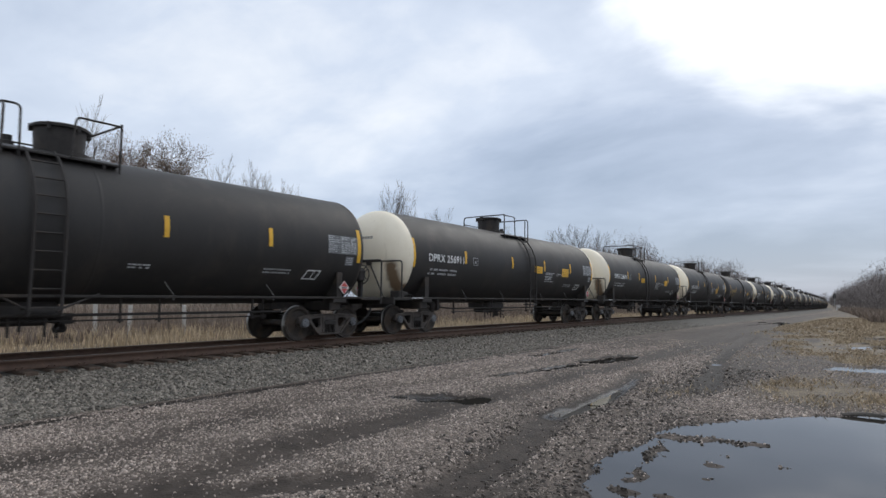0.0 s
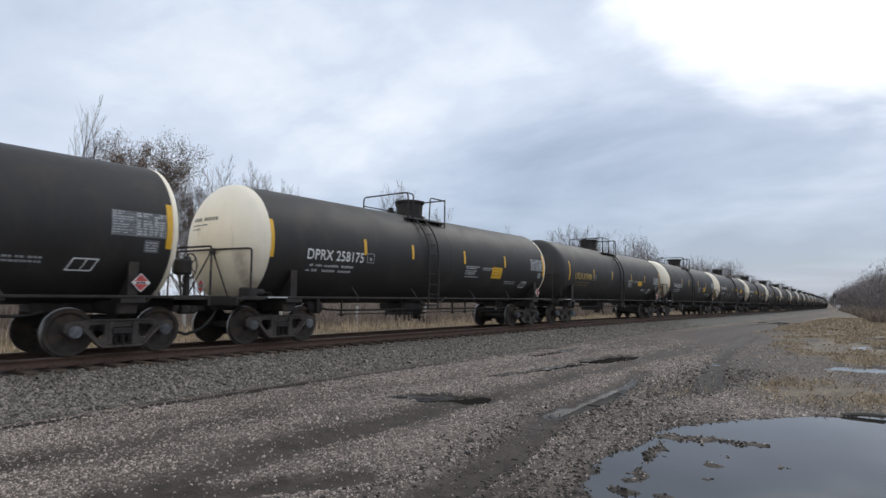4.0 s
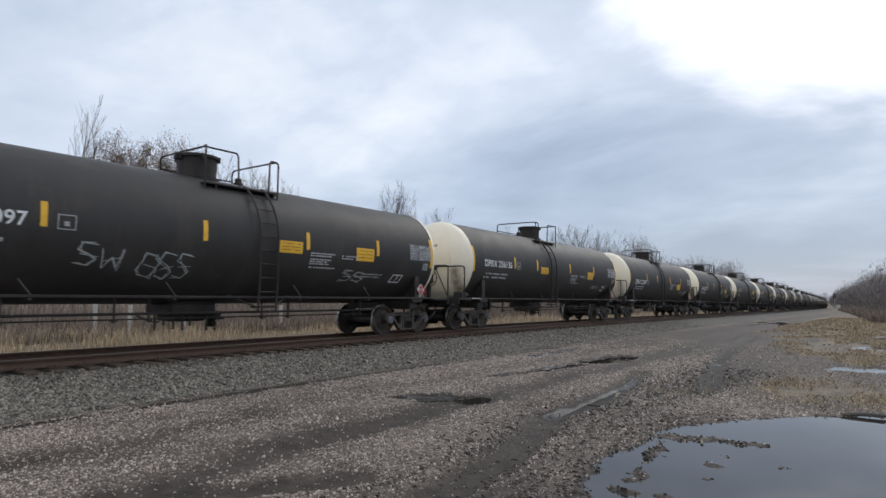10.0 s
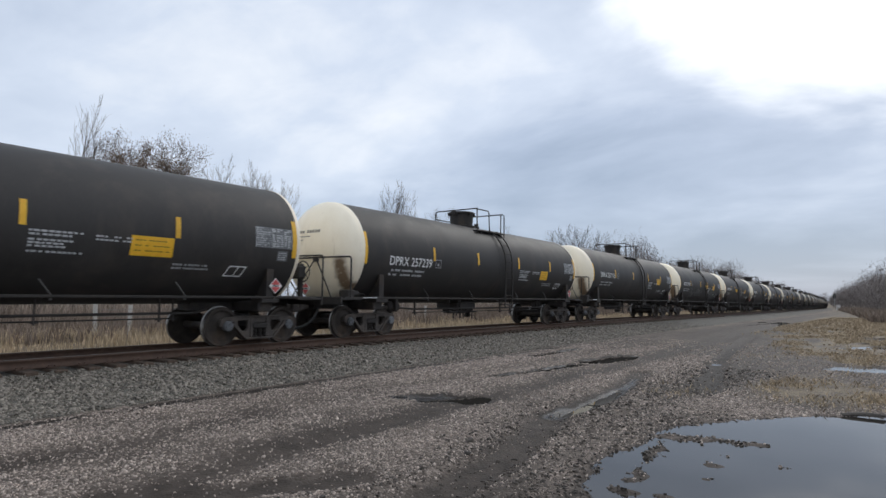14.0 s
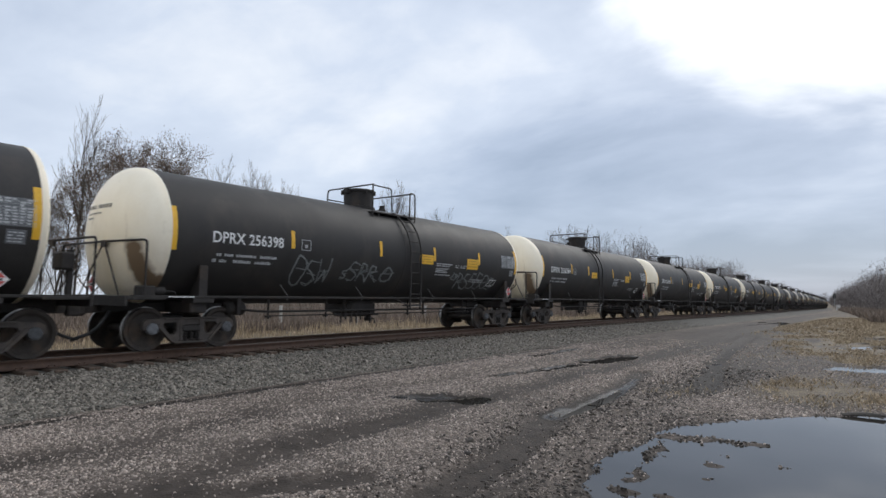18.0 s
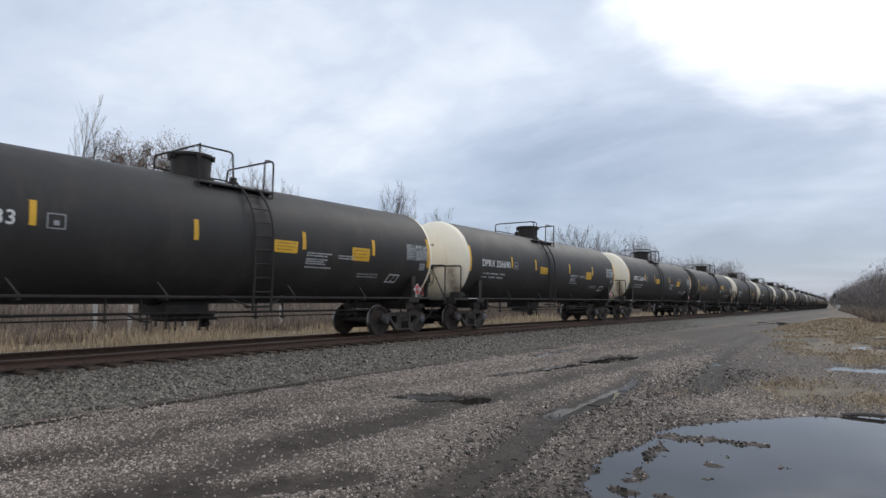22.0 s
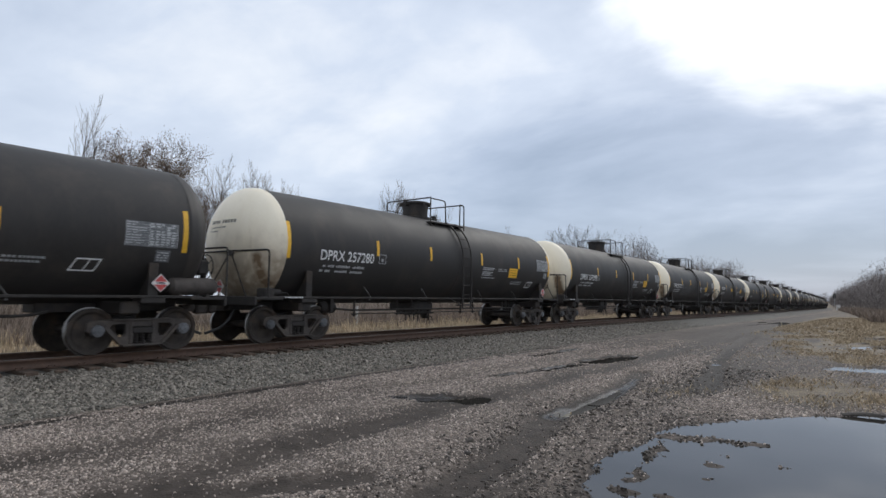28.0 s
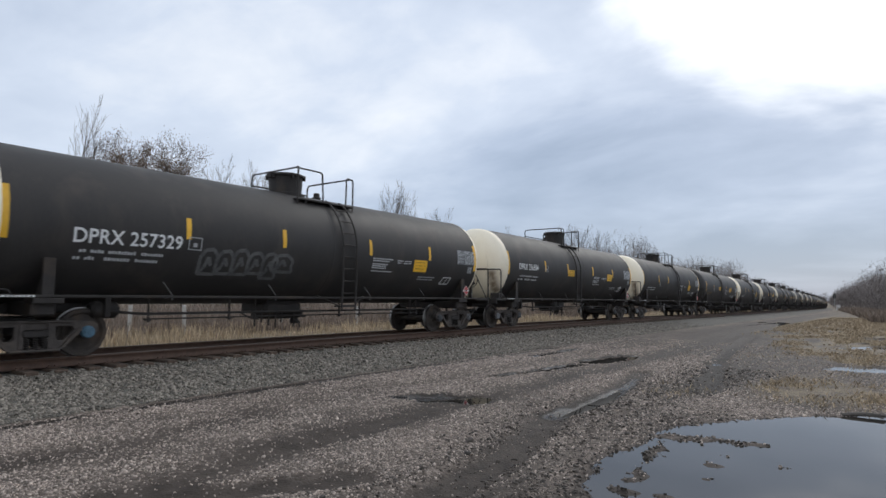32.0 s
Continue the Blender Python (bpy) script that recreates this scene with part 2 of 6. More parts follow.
def rust_run(m):
    """Rust and soot that ran down the dished end under the hand rail, broken up by noise, more on some cars."""
    nt = m.node_tree
    n, ln = nt.nodes.new, nt.links.new
    bs = [x for x in nt.nodes if x.type == "BSDF_PRINCIPLED"][0]
    src = bs.inputs["Base Color"].links[0].from_socket
    tc, sep, noi, info = n("ShaderNodeTexCoord"), n("ShaderNodeSeparateXYZ"), n("ShaderNodeTexNoise"), n("ShaderNodeObjectInfo")
    ln(tc.outputs["Object"], sep.inputs[0])
    noi.inputs["Scale"].default_value, noi.inputs["Detail"].default_value = 5.0, 5.0
    ln(tc.outputs["Object"], noi.inputs["Vector"])

    def mth(op, a, b):
        x = n("ShaderNodeMath")
        x.operation = op
        for k, v in enumerate((a, b)):
            if isinstance(v, (int, float)):
                x.inputs[k].default_value = v
            else:
                ln(v, x.inputs[k])
        return x.outputs[0]

    def span(src_, a, b):
        r = n("ShaderNodeMapRange")
        r.interpolation_type = "SMOOTHSTEP"
        r.inputs["From Min"].default_value, r.inputs["From Max"].default_value = a, b
        ln(src_, r.inputs["Value"])
        return r.outputs[0]

    paint = n("ShaderNodeSeparateColor")
    ln(info.outputs["Color"], paint.inputs[0])
    fine = n("ShaderNodeTexNoise")
    fine.inputs["Scale"].default_value, fine.inputs["Detail"].default_value = 2.2, 6.0
    ln(tc.outputs["Object"], fine.inputs["Vector"])
    off = mth("ADD", mth("ABSOLUTE", mth("SUBTRACT", sep.outputs[0], 1.08), 0), mth("MULTIPLY", noi.outputs["Fac"], 0.22))
    run = mth("MULTIPLY", mth("MULTIPLY", span(off, 0.36, 0.15), span(sep.outputs[2], 2.42, 2.12)), paint.outputs[0])
    left = mth("ADD", mth("ABSOLUTE", mth("ADD", sep.outputs[0], 0.55), 0), mth("MULTIPLY", noi.outputs["Fac"], 0.25))
    run2 = mth("MULTIPLY", mth("MULTIPLY", span(left, 0.40, 0.16), span(sep.outputs[2], 2.1, 1.5)), mth("MULTIPLY", paint.outputs[0], 0.4))
    low = mth("MULTIPLY", span(mth("ADD", sep.outputs[2], mth("MULTIPLY", fine.outputs["Fac"], 0.9)), 3.5, 1.9), mth("MULTIPLY", paint.outputs[1], 0.75))
    rim = mth("MULTIPLY", mth("MULTIPLY", span(sep.outputs[2], 1.6, 1.1), 0.30), span(noi.outputs["Fac"], 0.3, 0.6))
    grit = mth("ADD", mth("MULTIPLY", span(noi.outputs["Fac"], 0.25, 0.6), 0.45), 0.6)
    amount = mth("MINIMUM", mth("MULTIPLY", mth("MAXIMUM", mth("MAXIMUM", mth("MULTIPLY", run, 1.7), run2), mth("MAXIMUM", low, rim)), grit), 0.95)
    mx = n("ShaderNodeMix")
    mx.data_type = "RGBA"
    ln(amount, mx.inputs["Factor"])
    ln(src, mx.inputs[6])
    mx.inputs[7].default_value = (0.145, 0.086, 0.042, 1)
    ln(mx.outputs[2], bs.inputs["Base Color"])


rust_run(M["cream"])
M["yellow"] = surface("reflector_yellow", (0.72, 0.38, 0.02), (0.85, 0.50, 0.04), 0.4, scale=8, fine=80, bump=0.03, stain=(0.35, 0.22, 0.05), stain_at=(0.62, 0.9), per_object=0.1)
M["white"] = surface("stencil_white", (0.66, 0.66, 0.65), (0.82, 0.82, 0.80), 0.6, scale=10, fine=80, bump=0.0)
M["grey_paint"] = surface("stencil_grey", (0.28, 0.29, 0.29), (0.42, 0.42, 0.42), 0.6, scale=10, fine=80, bump=0.0)
M["amber"] = surface("stencil_amber", (0.55, 0.36, 0.08), (0.72, 0.50, 0.14), 0.6, scale=10, fine=80, bump=0.0)
M["amber_dim"] = surface("stencil_faded_amber", (0.13, 0.09, 0.035), (0.24, 0.17, 0.06), 0.7, scale=10, fine=80, bump=0.0)
M["plate"] = surface("inspection_plate_grey", (0.10, 0.105, 0.11), (0.19, 0.195, 0.20), 0.7, scale=10, fine=80, bump=0.0)
M["pale_ink"] = surface("table_lettering", (0.40, 0.41, 0.41), (0.58, 0.58, 0.58), 0.7, scale=10, fine=80, bump=0.0)
M["panel_ink"] = surface("panel_lettering", (0.22, 0.13, 0.02), (0.34, 0.21, 0.03), 0.6, scale=10, fine=80, bump=0.0)
M["pipe"] = surface("dusty_pipe", (0.05, 0.047, 0.044), (0.10, 0.094, 0.088), 0.7, scale=10, fine=80, bump=0.05)
M["end_ink"] = surface("faded_black_stencil", (0.20, 0.19, 0.155), (0.36, 0.33, 0.275), 0.7, scale=12, fine=80, bump=0.0)
M["chalk"] = surface("graffiti_chalk", (0.10, 0.11, 0.11), (0.26, 0.27, 0.26), 0.8, scale=4, fine=30, bump=0.0)
M["chalk_dim"] = surface("graffiti_worn", (0.055, 0.055, 0.055), (0.16, 0.16, 0.155), 0.8, scale=4, fine=30, bump=0.0)
M["chalk_bright"] = surface("graffiti_white", (0.30, 0.33, 0.32), (0.55, 0.57, 0.55), 0.8, scale=4, fine=30, bump=0.0)
M["ink"] = surface("stencil_black", (0.03, 0.03, 0.03), (0.08, 0.08, 0.08), 0.7, bump=0.0)
M["steel"] = surface("dark_steel", (0.019, 0.0165, 0.0152), (0.046, 0.040, 0.0365), 0.66, spec=0.35, scale=5, fine=50, bump=0.15, stain=(0.07, 0.05, 0.035), stain_at=(0.55, 0.8))
M["cast"] = surface("dusty_cast_steel", (0.046, 0.039, 0.0355), (0.105, 0.090, 0.080), 0.78, spec=0.35, scale=5, fine=60, bump=0.25, stain=(0.12, 0.09, 0.065), stain_at=(0.55, 0.8))
M["wheel"] = surface("wheel_steel", (0.032, 0.027, 0.0235), (0.078, 0.064, 0.054), 0.75, spec=0.35, scale=6, fine=50, bump=0.15, stain=(0.11, 0.07, 0.045), stain_at=(0.55, 0.8))
M["tread"] = surface("polished_tread", (0.20, 0.19, 0.18), (0.34, 0.33, 0.32), 0.42, metal=1.0, scale=20, fine=90, bump=0.03)
M["cap"] = surface("bearing_cap_paint", (0.075, 0.078, 0.082), (0.18, 0.185, 0.195), 0.6, scale=8, fine=60, bump=0.1, per_object=0.5)
M["blue_cap"] = surface("blue_cap_paint", (0.045, 0.10, 0.15), (0.10, 0.20, 0.27), 0.5, scale=8, fine=60, bump=0.1)
M["red"] = surface("placard_red", (0.42, 0.05, 0.05), (0.6, 0.10, 0.09), 0.5, scale=10, fine=60, bump=0.0)
M["placard"] = surface("placard_white", (0.62, 0.60, 0.58), (0.78, 0.76, 0.74), 0.5, scale=10, fine=60, bump=0.0)
M["rail"] = surface("rail_rust", (0.060, 0.034, 0.023), (0.125, 0.074, 0.050), 0.75, scale=9, fine=70, bump=0.2)
M["railhead"] = surface("rail_head_worn", (0.12, 0.10, 0.085), (0.24, 0.21, 0.185), 0.45, metal=0.5, scale=9, fine=70, bump=0.05, stretch=(1, 0.05, 1))
M["tie"] = surface("creosoted_wood", (0.060, 0.040, 0.028), (0.14, 0.098, 0.070), 0.85, scale=4, fine=40, bump=0.4, stretch=(0.5, 4, 4), per_object=0.25)


def ground_material(name):
    """Grey limestone gravel pressed into mud, with worn lanes of wet mud and patches of flattened dry grass."""
    m = bpy.data.materials.new(name)
    m.use_nodes = True
    nt = m.node_tree
    nt.nodes.clear()
    n, ln = nt.nodes.new, nt.links.new
    out, bs = n("ShaderNodeOutputMaterial"), n("ShaderNodeBsdfPrincipled")
    ln(bs.outputs[0], out.inputs["Surface"])
    tc = n("ShaderNodeTexCoord")

    def vor(scale):
        v = n("ShaderNodeTexVoronoi")
        v.inputs["Scale"].default_value = scale
        ln(tc.outputs["Object"], v.inputs["Vector"])
        return v

    def noi(scale, detail=4, rough=0.6):
        t = n("ShaderNodeTexNoise")
        t.inputs["Scale"].default_value, t.inputs["Detail"].default_value, t.inputs["Roughness"].default_value = scale, detail, rough
        ln(tc.outputs["Object"], t.inputs["Vector"])
        return t

    def mix(f, a, b):
        x = n("ShaderNodeMix")
        x.data_type = "RGBA"
        for i, v in ((0, f), (6, a), (7, b)):
            if isinstance(v, (int, float)):
                x.inputs[i].default_value = v
            elif isinstance(v, tuple):
                x.inputs[i].default_value = (*v, 1)
            else:
                ln(v, x.inputs[i])
        return x.outputs[2]

    def ramp(src, stops):
        r = n("ShaderNodeValToRGB")
        e = r.color_ramp.elements
        e[0].position, e[0].color = stops[0][0], (*stops[0][1], 1)
        e[1].position, e[1].color = stops[-1][0], (*stops[-1][1], 1)
        for p, c in stops[1:-1]:
            e.new(p).color = (*c, 1)
        ln(src, r.inputs[0])
        return r.outputs[0]

    v = vor(34.0)
    sepc = n("ShaderNodeSeparateColor")
    ln(v.outputs["Color"], sepc.inputs[0])
    gravel = ramp(sepc.outputs[0], [(0.0, (0.080, 0.064, 0.053)), (0.55, (0.178, 0.144, 0.120)), (0.85, (0.285, 0.234, 0.197)), (1.0, (0.395, 0.33, 0.28))])
    patch = noi(0.55, 5)
    soil = ramp(noi(3.0, 6).outputs["Fac"], [(0.3, (0.048, 0.040, 0.034)), (0.7, (0.098, 0.083, 0.070))])
    pf = n("ShaderNodeMapRange")
    pf.inputs["From Min"].default_value, pf.inputs["From Max"].default_value = 0.42, 0.66
    ln(patch.outputs["Fac"], pf.inputs["Value"])
    half = n("ShaderNodeMath")
    half.operation = "MULTIPLY"
    ln(pf.outputs[0], half.inputs[0])
    half.inputs[1].default_value = 0.6
    col = mix(half.outputs[0], gravel, soil)
    mud, dry = n("ShaderNodeAttribute"), n("ShaderNodeAttribute")
    mud.attribute_name, dry.attribute_name = "mud", "dry"
    mudc = ramp(noi(5.0, 6).outputs["Fac"], [(0.3, (0.030, 0.0235, 0.019)), (0.7, (0.076, 0.061, 0.050))])
    col = mix(mud.outputs["Fac"], col, mudc)
    soak = n("ShaderNodeAttribute")
    soak.attribute_name = "soak"
    col = mix(soak.outputs["Fac"], col, (0.014, 0.011, 0.009))
    straw = ramp(noi(26.0, 5, 0.7).outputs["Fac"], [(0.3, (0.075, 0.059, 0.040)), (0.5, (0.175, 0.135, 0.086)), (0.72, (0.30, 0.235, 0.15))])
    cover = n("ShaderNodeMapRange")
    cover.inputs["From Min"].default_value, cover.inputs["From Max"].default_value = 0.36, 0.56
    ln(noi(2.6, 6, 0.7).outputs["Fac"], cover.inputs["Value"])
    dmul = n("ShaderNodeMath")
    dmul.operation = "MULTIPLY"
    ln(dry.outputs["Fac"], dmul.inputs[0])
    ln(cover.outputs[0], dmul.inputs[1])
    col = mix(dmul.outputs[0], col, straw)
    bs.inputs["Specular IOR Level"].default_value = 0.15
    ln(col, bs.inputs["Base Color"])
    rr = n("ShaderNodeMapRange")
    rr.inputs["To Min"].default_value, rr.inputs["To Max"].default_value = 0.85, 0.68
    ln(mud.outputs["Fac"], rr.inputs["Value"])
    gloss = n("ShaderNodeMapRange")
    gloss.inputs["From Min"].default_value, gloss.inputs["To Max"].default_value = 0.7, 0.26
    ln(soak.outputs["Fac"], gloss.inputs["Value"])
    ln(rr.outputs[0], gloss.inputs["To Min"])
    ln(gloss.outputs[0], bs.inputs["Roughness"])
    b1, b2 = n("ShaderNodeBump"), n("ShaderNodeBump")
    b1.inputs["Strength"].default_value, b1.inputs["Distance"].default_value = 0.6, 0.012
    b1.invert = True
    ln(v.outputs["Distance"], b1.inputs["Height"])
    b2.inputs["Strength"].default_value, b2.inputs["Distance"].default_value = 0.5, 0.03
    ln(noi(9.0, 6).outputs["Fac"], b2.inputs["Height"])
    ln(b1.outputs[0], b2.inputs["Normal"])
    ln(b2.outputs[0], bs.inputs["Normal"])
    return m


def water_material():
    m = bpy.data.materials.new("standing_water")
    m.use_nodes = True
    nt = m.node_tree
    bs = nt.nodes["Principled BSDF"]
    bs.inputs["Base Color"].default_value = (0.030, 0.027, 0.023, 1)
    bs.inputs["Roughness"].default_value = 0.03
    bs.inputs["IOR"].default_value = 1.33
    t, b, tc = nt.nodes.new("ShaderNodeTexNoise"), nt.nodes.new("ShaderNodeBump"), nt.nodes.new("ShaderNodeTexCoord")
    t.inputs["Scale"].default_value = 7.0
    b.inputs["Strength"].default_value, b.inputs["Distance"].default_value = 0.02, 0.01
    nt.links.new(tc.outputs["Object"], t.inputs["Vector"])
    nt.links.new(t.outputs["Fac"], b.inputs["Height"])
    nt.links.new(b.outputs[0], bs.inputs["Normal"])
    return m


M["ground"] = ground_material("gravel_and_mud")
M["water"] = water_material()
M["ballast"] = surface("ballast_bed", (0.05, 0.046, 0.038), (0.16, 0.148, 0.124), 0.85, scale=30, fine=90, bump=0.9, dist=0.03, stain=(0.035, 0.033, 0.03), stain_scale=0.7, stain_at=(0.55, 0.8))
M["ballast_stone"] = surface("ballast_stone", (0.120, 0.106, 0.088), (0.29, 0.257, 0.213), 0.85, scale=20, fine=90, bump=0.3, per_island=0.6)
M["gravel_stone"] = surface("gravel_stone", (0.215, 0.176, 0.147), (0.49, 0.408, 0.347), 0.8, scale=20, fine=90, bump=0.3, per_island=0.6)
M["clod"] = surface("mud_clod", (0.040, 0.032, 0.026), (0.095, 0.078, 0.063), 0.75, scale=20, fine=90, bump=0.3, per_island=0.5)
M["straw"] = surface("dry_grass", (0.36, 0.275, 0.175), (0.66, 0.53, 0.37), 0.85, scale=1.5, fine=12, bump=0.0, per_island=0.35)
M["low_straw"] = surface("flattened_grass", (0.25, 0.188, 0.120), (0.52, 0.41, 0.275), 0.85, scale=1.5, fine=12, bump=0.0, per_island=0.4)
M["brush"] = surface("brown_brush", (0.17, 0.130, 0.100), (0.31, 0.245, 0.195), 0.9, scale=1.5, fine=12, bump=0.0, per_island=0.4)
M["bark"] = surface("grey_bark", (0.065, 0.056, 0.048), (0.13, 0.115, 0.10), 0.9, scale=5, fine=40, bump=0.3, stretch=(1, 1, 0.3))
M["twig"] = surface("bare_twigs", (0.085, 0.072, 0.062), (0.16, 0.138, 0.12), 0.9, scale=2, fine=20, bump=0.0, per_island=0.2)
# distance haze is put into this colour: paler than the near twigs
M["far_twig"] = surface("haze_tinted_wood", (0.16, 0.138, 0.128), (0.27, 0.238, 0.222), 0.9, scale=0.4, fine=3, bump=0.0, per_island=0.25)
M["leaf"] = surface("withered_leaves", (0.13, 0.090, 0.066), (0.27, 0.195, 0.145), 0.85, scale=2, fine=20, bump=0.0, per_island=0.4)
M["post"] = surface("weathered_post", (0.42, 0.40, 0.36), (0.62, 0.60, 0.56), 0.85, scale=4, fine=40, bump=0.3, stretch=(3, 3, 0.5))
M["wire"] = surface("galvanised_wire", (0.16, 0.15, 0.14), (0.26, 0.25, 0.24), 0.5, metal=0.7, bump=0.0)


# ---- ground ----
def seg_dist(x, y, ax, ay, bx, by):
    """Distance to a stretch from a to b, and the way along it from 0 to 1."""
    dx, dy = bx - ax, by - ay
    t = np.clip(((x - ax) * dx + (y - ay) * dy) / (dx * dx + dy * dy), 0, 1)
    return np.hypot(x - ax - t * dx, y - ay - t * dy), t


# stretches of standing water: from, to, half width, depth
POOLS = [
    (7.05, 8.15, 7.60, 8.65, 0.30, 0.05),
    (6.49, 11.3, 6.83, 12.9, 0.13, 0.05), (6.83, 12.9, 6.95, 14.6, 0.20, 0.05), (6.93, 15.4, 7.15, 17.7, 0.30, 0.05),
    (5.07, 15.8, 5.05, 18.9, 0.15, 0.045),
    (9.38, 8.5, 9.41, 9.95, 0.11, 0.05), (9.41, 9.95, 9.26, 11.4, 0.10, 0.05),
    (9.47, 17.35, 9.70, 17.65, 0.16, 0.06),
    (12.75, 18.4, 14.4, 19.2, 0.62, 0.05), (12.2, 26.7, 14.0, 28.2, 0.75, 0.05), (12.6, 34.0, 14.6, 36.0, 0.9, 0.05),
    (5.4, 47.9, 6.9, 57.0, 0.35, 0.05),
]
WATER_DROP = 0.022


def big_pool(x, y):
    """Metres inside the shore of the wide puddle."""
    west = np.interp(y, [2.6, 4.2, 5.04, 5.71, 6.27, 6.73, 7.28, 8.05, 9.0], [12.0, 11.55, 11.29, 11.08, 10.98, 11.01, 11.09, 11.10, 11.2])
    north = np.interp(x, [11.0, 11.23, 11.63, 12.23, 12.76, 13.36, 15.0, 20.0], [8.4, 8.81, 9.37, 10.22, 10.82, 11.31, 12.3, 13.2])
    return np.minimum.reduce([x - west, north - y, y - 2.6, 19.5 - x])


def pool_field(x, y):
    """Depth of the hollows that hold water, in metres."""
    wob = (fnoise(x * 1.6, y * 1.1, 5, 4) - 0.5)
    f = big_pool(x, y) * 0.8 + wob * 0.22 + 0.16 * (fnoise(x * 5.5, y * 5.5, 62, 3) - 0.5)
    ragged = 0.1 + 1.9 * vnoise(x * 7, y * 7, 61)
    for ax, ay, bx, by, w in ((11.05, 7.80, 11.56, 7.98, 0.16), (11.56, 7.98, 12.08, 8.10, 0.10), (11.15, 7.5, 11.21, 6.9, 0.04), (11.21, 6.9, 11.36, 5.8, -0.01)):
        f = np.minimum(f, seg_dist(x, y, ax, ay, bx, by)[0] * 1.3 - 0.10 - w * ragged + 0.22 * (vnoise(x * 9, y * 9, 64) - 0.5))
    for ix, iy, w in ((11.86, 6.83, 0.05), (11.93, 7.3, 0.0), (11.94, 6.27, 0.01), (11.41, 5.42, 0.08), (11.76, 5.49, 0.02), (12.5, 7.2, -0.02)):
        f = np.minimum(f, np.hypot((x - ix) / 1.3, y - iy) * 1.6 - 0.10 - w * ragged)
    depth = 0.09 * smooth(-0.35, 0.5, f)
    for ax, ay, bx, by, w, d in POOLS:
        q = w - seg_dist(x, y, ax, ay, bx, by)[0] + wob * w * 2.2
        depth = np.maximum(depth, d * smooth(-0.35 * w, 0.45 * w, q))
    return depth


def lanes(x, y):
    """Wheel lanes of the dirt road, 0 to 1."""
    wx = x + 0.5 * (fnoise(y * 0.18, y * 0 + 3.3, 9, 3) - 0.5)
    curve = 0.0016 * np.clip(y - 20, 0, 60) ** 1.6
    m = np.zeros_like(x)
    for c, w, s in ((7.75, 0.5, 0.9), (10.4, 0.2, 0.35), (5.9, 0.4, 0.45)):
        m = np.maximum(m, s * np.exp(-((wx - c - 0.04 * (8 - y) * (1 - smooth(8, 12, y)) + curve) / w) ** 2))
    wind = 0.10 * (fnoise(x * 0.9, y * 0.9, 19, 3) - 0.5)
    rut = np.zeros_like(x)
    for ax, ay, bx, by in ((10.2, 3.4, 9.96, 5.9), (9.96, 5.9, 9.38, 8.2), (9.38, 8.2, 9.40, 9.95), (9.40, 9.95, 9.22, 11.5), (9.22, 11.5, 8.75, 14.2), (8.3, 2.6, 9.2, 4.2)):
        rut = np.maximum(rut, np.exp(-((seg_dist(x + wind, y, ax, ay, bx, by)[0]) / 0.27) ** 4))
    for ax, ay, bx, by, w in ((10.60, 12.4, 10.12, 15.2, 0.26), (10.12, 15.2, 9.62, 18.2, 0.24), (9.62, 18.2, 9.04, 23.7, 0.26), (9.04, 23.7, 8.28, 32.0, 0.30)):
        rut = np.maximum(rut, np.exp(-((seg_dist(x + 2 * wind, y, ax, ay, bx, by)[0]) / w) ** 4))
    return np.maximum(m * smooth(0.28, 0.55, fnoise(x * 0.9, y * 0.35, 21, 3) + 0.12), rut)


def churn(x, y):
    """Where wheels have churned the verge of the road to brown mud, 0 to 1."""
    c = 10.1 + 0.35 * np.sin(y * 0.5) - 0.05 * np.clip(y - 14, 0, 20)
    return np.exp(-((x - c) / 0.95) ** 4) * smooth(30, 18, y) * smooth(0.25, 0.5, fnoise(x * 0.8, y * 0.3, 23, 3) + 0.1)


def toe_ditch(x, y):
    """A wet furrow along the foot of the ballast, 0 to 1."""
    c = 4.30 + 0.35 * (fnoise(y * 0.35, y * 0 + 1.0, 12, 3) - 0.5)
    return np.exp(-((x - c) / 0.13) ** 4) * smooth(30, 14, y) * smooth(0.22, 0.42, fnoise(x * 0.3, y * 0.5, 99, 3))


def sodden(x, y):
    """Hollows of the road that stand full of black wet mud, 0 to 1."""
    m = 0.85 * toe_ditch(x, y)
    ragged = fnoise(x * 4, y * 2.5, 66, 3) - 0.5
    for ax, ay, bx, by, w, f in ((7.0, 8.12, 7.6, 8.65, 0.36, 1.0), (6.65, 7.82, 7.1, 8.15, 0.15, 1.0), (6.45, 11.2, 6.83, 12.9, 0.16, 1.0), (6.83, 12.9, 6.95, 14.6, 0.26, 1.0), (6.93, 15.4, 7.15, 17.7, 0.42, 1.0), (5.07, 15.8, 5.05, 18.9, 0.2, 1.0),
                              (9.36, 8.2, 9.41, 9.95, 0.20, 1.0), (9.41, 9.95, 9.24, 11.6, 0.19, 1.0), (9.24, 11.6, 8.95, 13.2, 0.12, 1.0), (10.66, 11.7, 10.12, 15.2, 0.27, 0.65), (10.12, 15.2, 9.7, 17.2, 0.22, 0.65), (9.62, 18.2, 9.04, 23.7, 0.18, 0.65)):
        m = np.maximum(m, f * np.exp(-((seg_dist(x, y, ax, ay, bx, by)[0] + 0.9 * w * ragged) / w) ** 8))
    return m


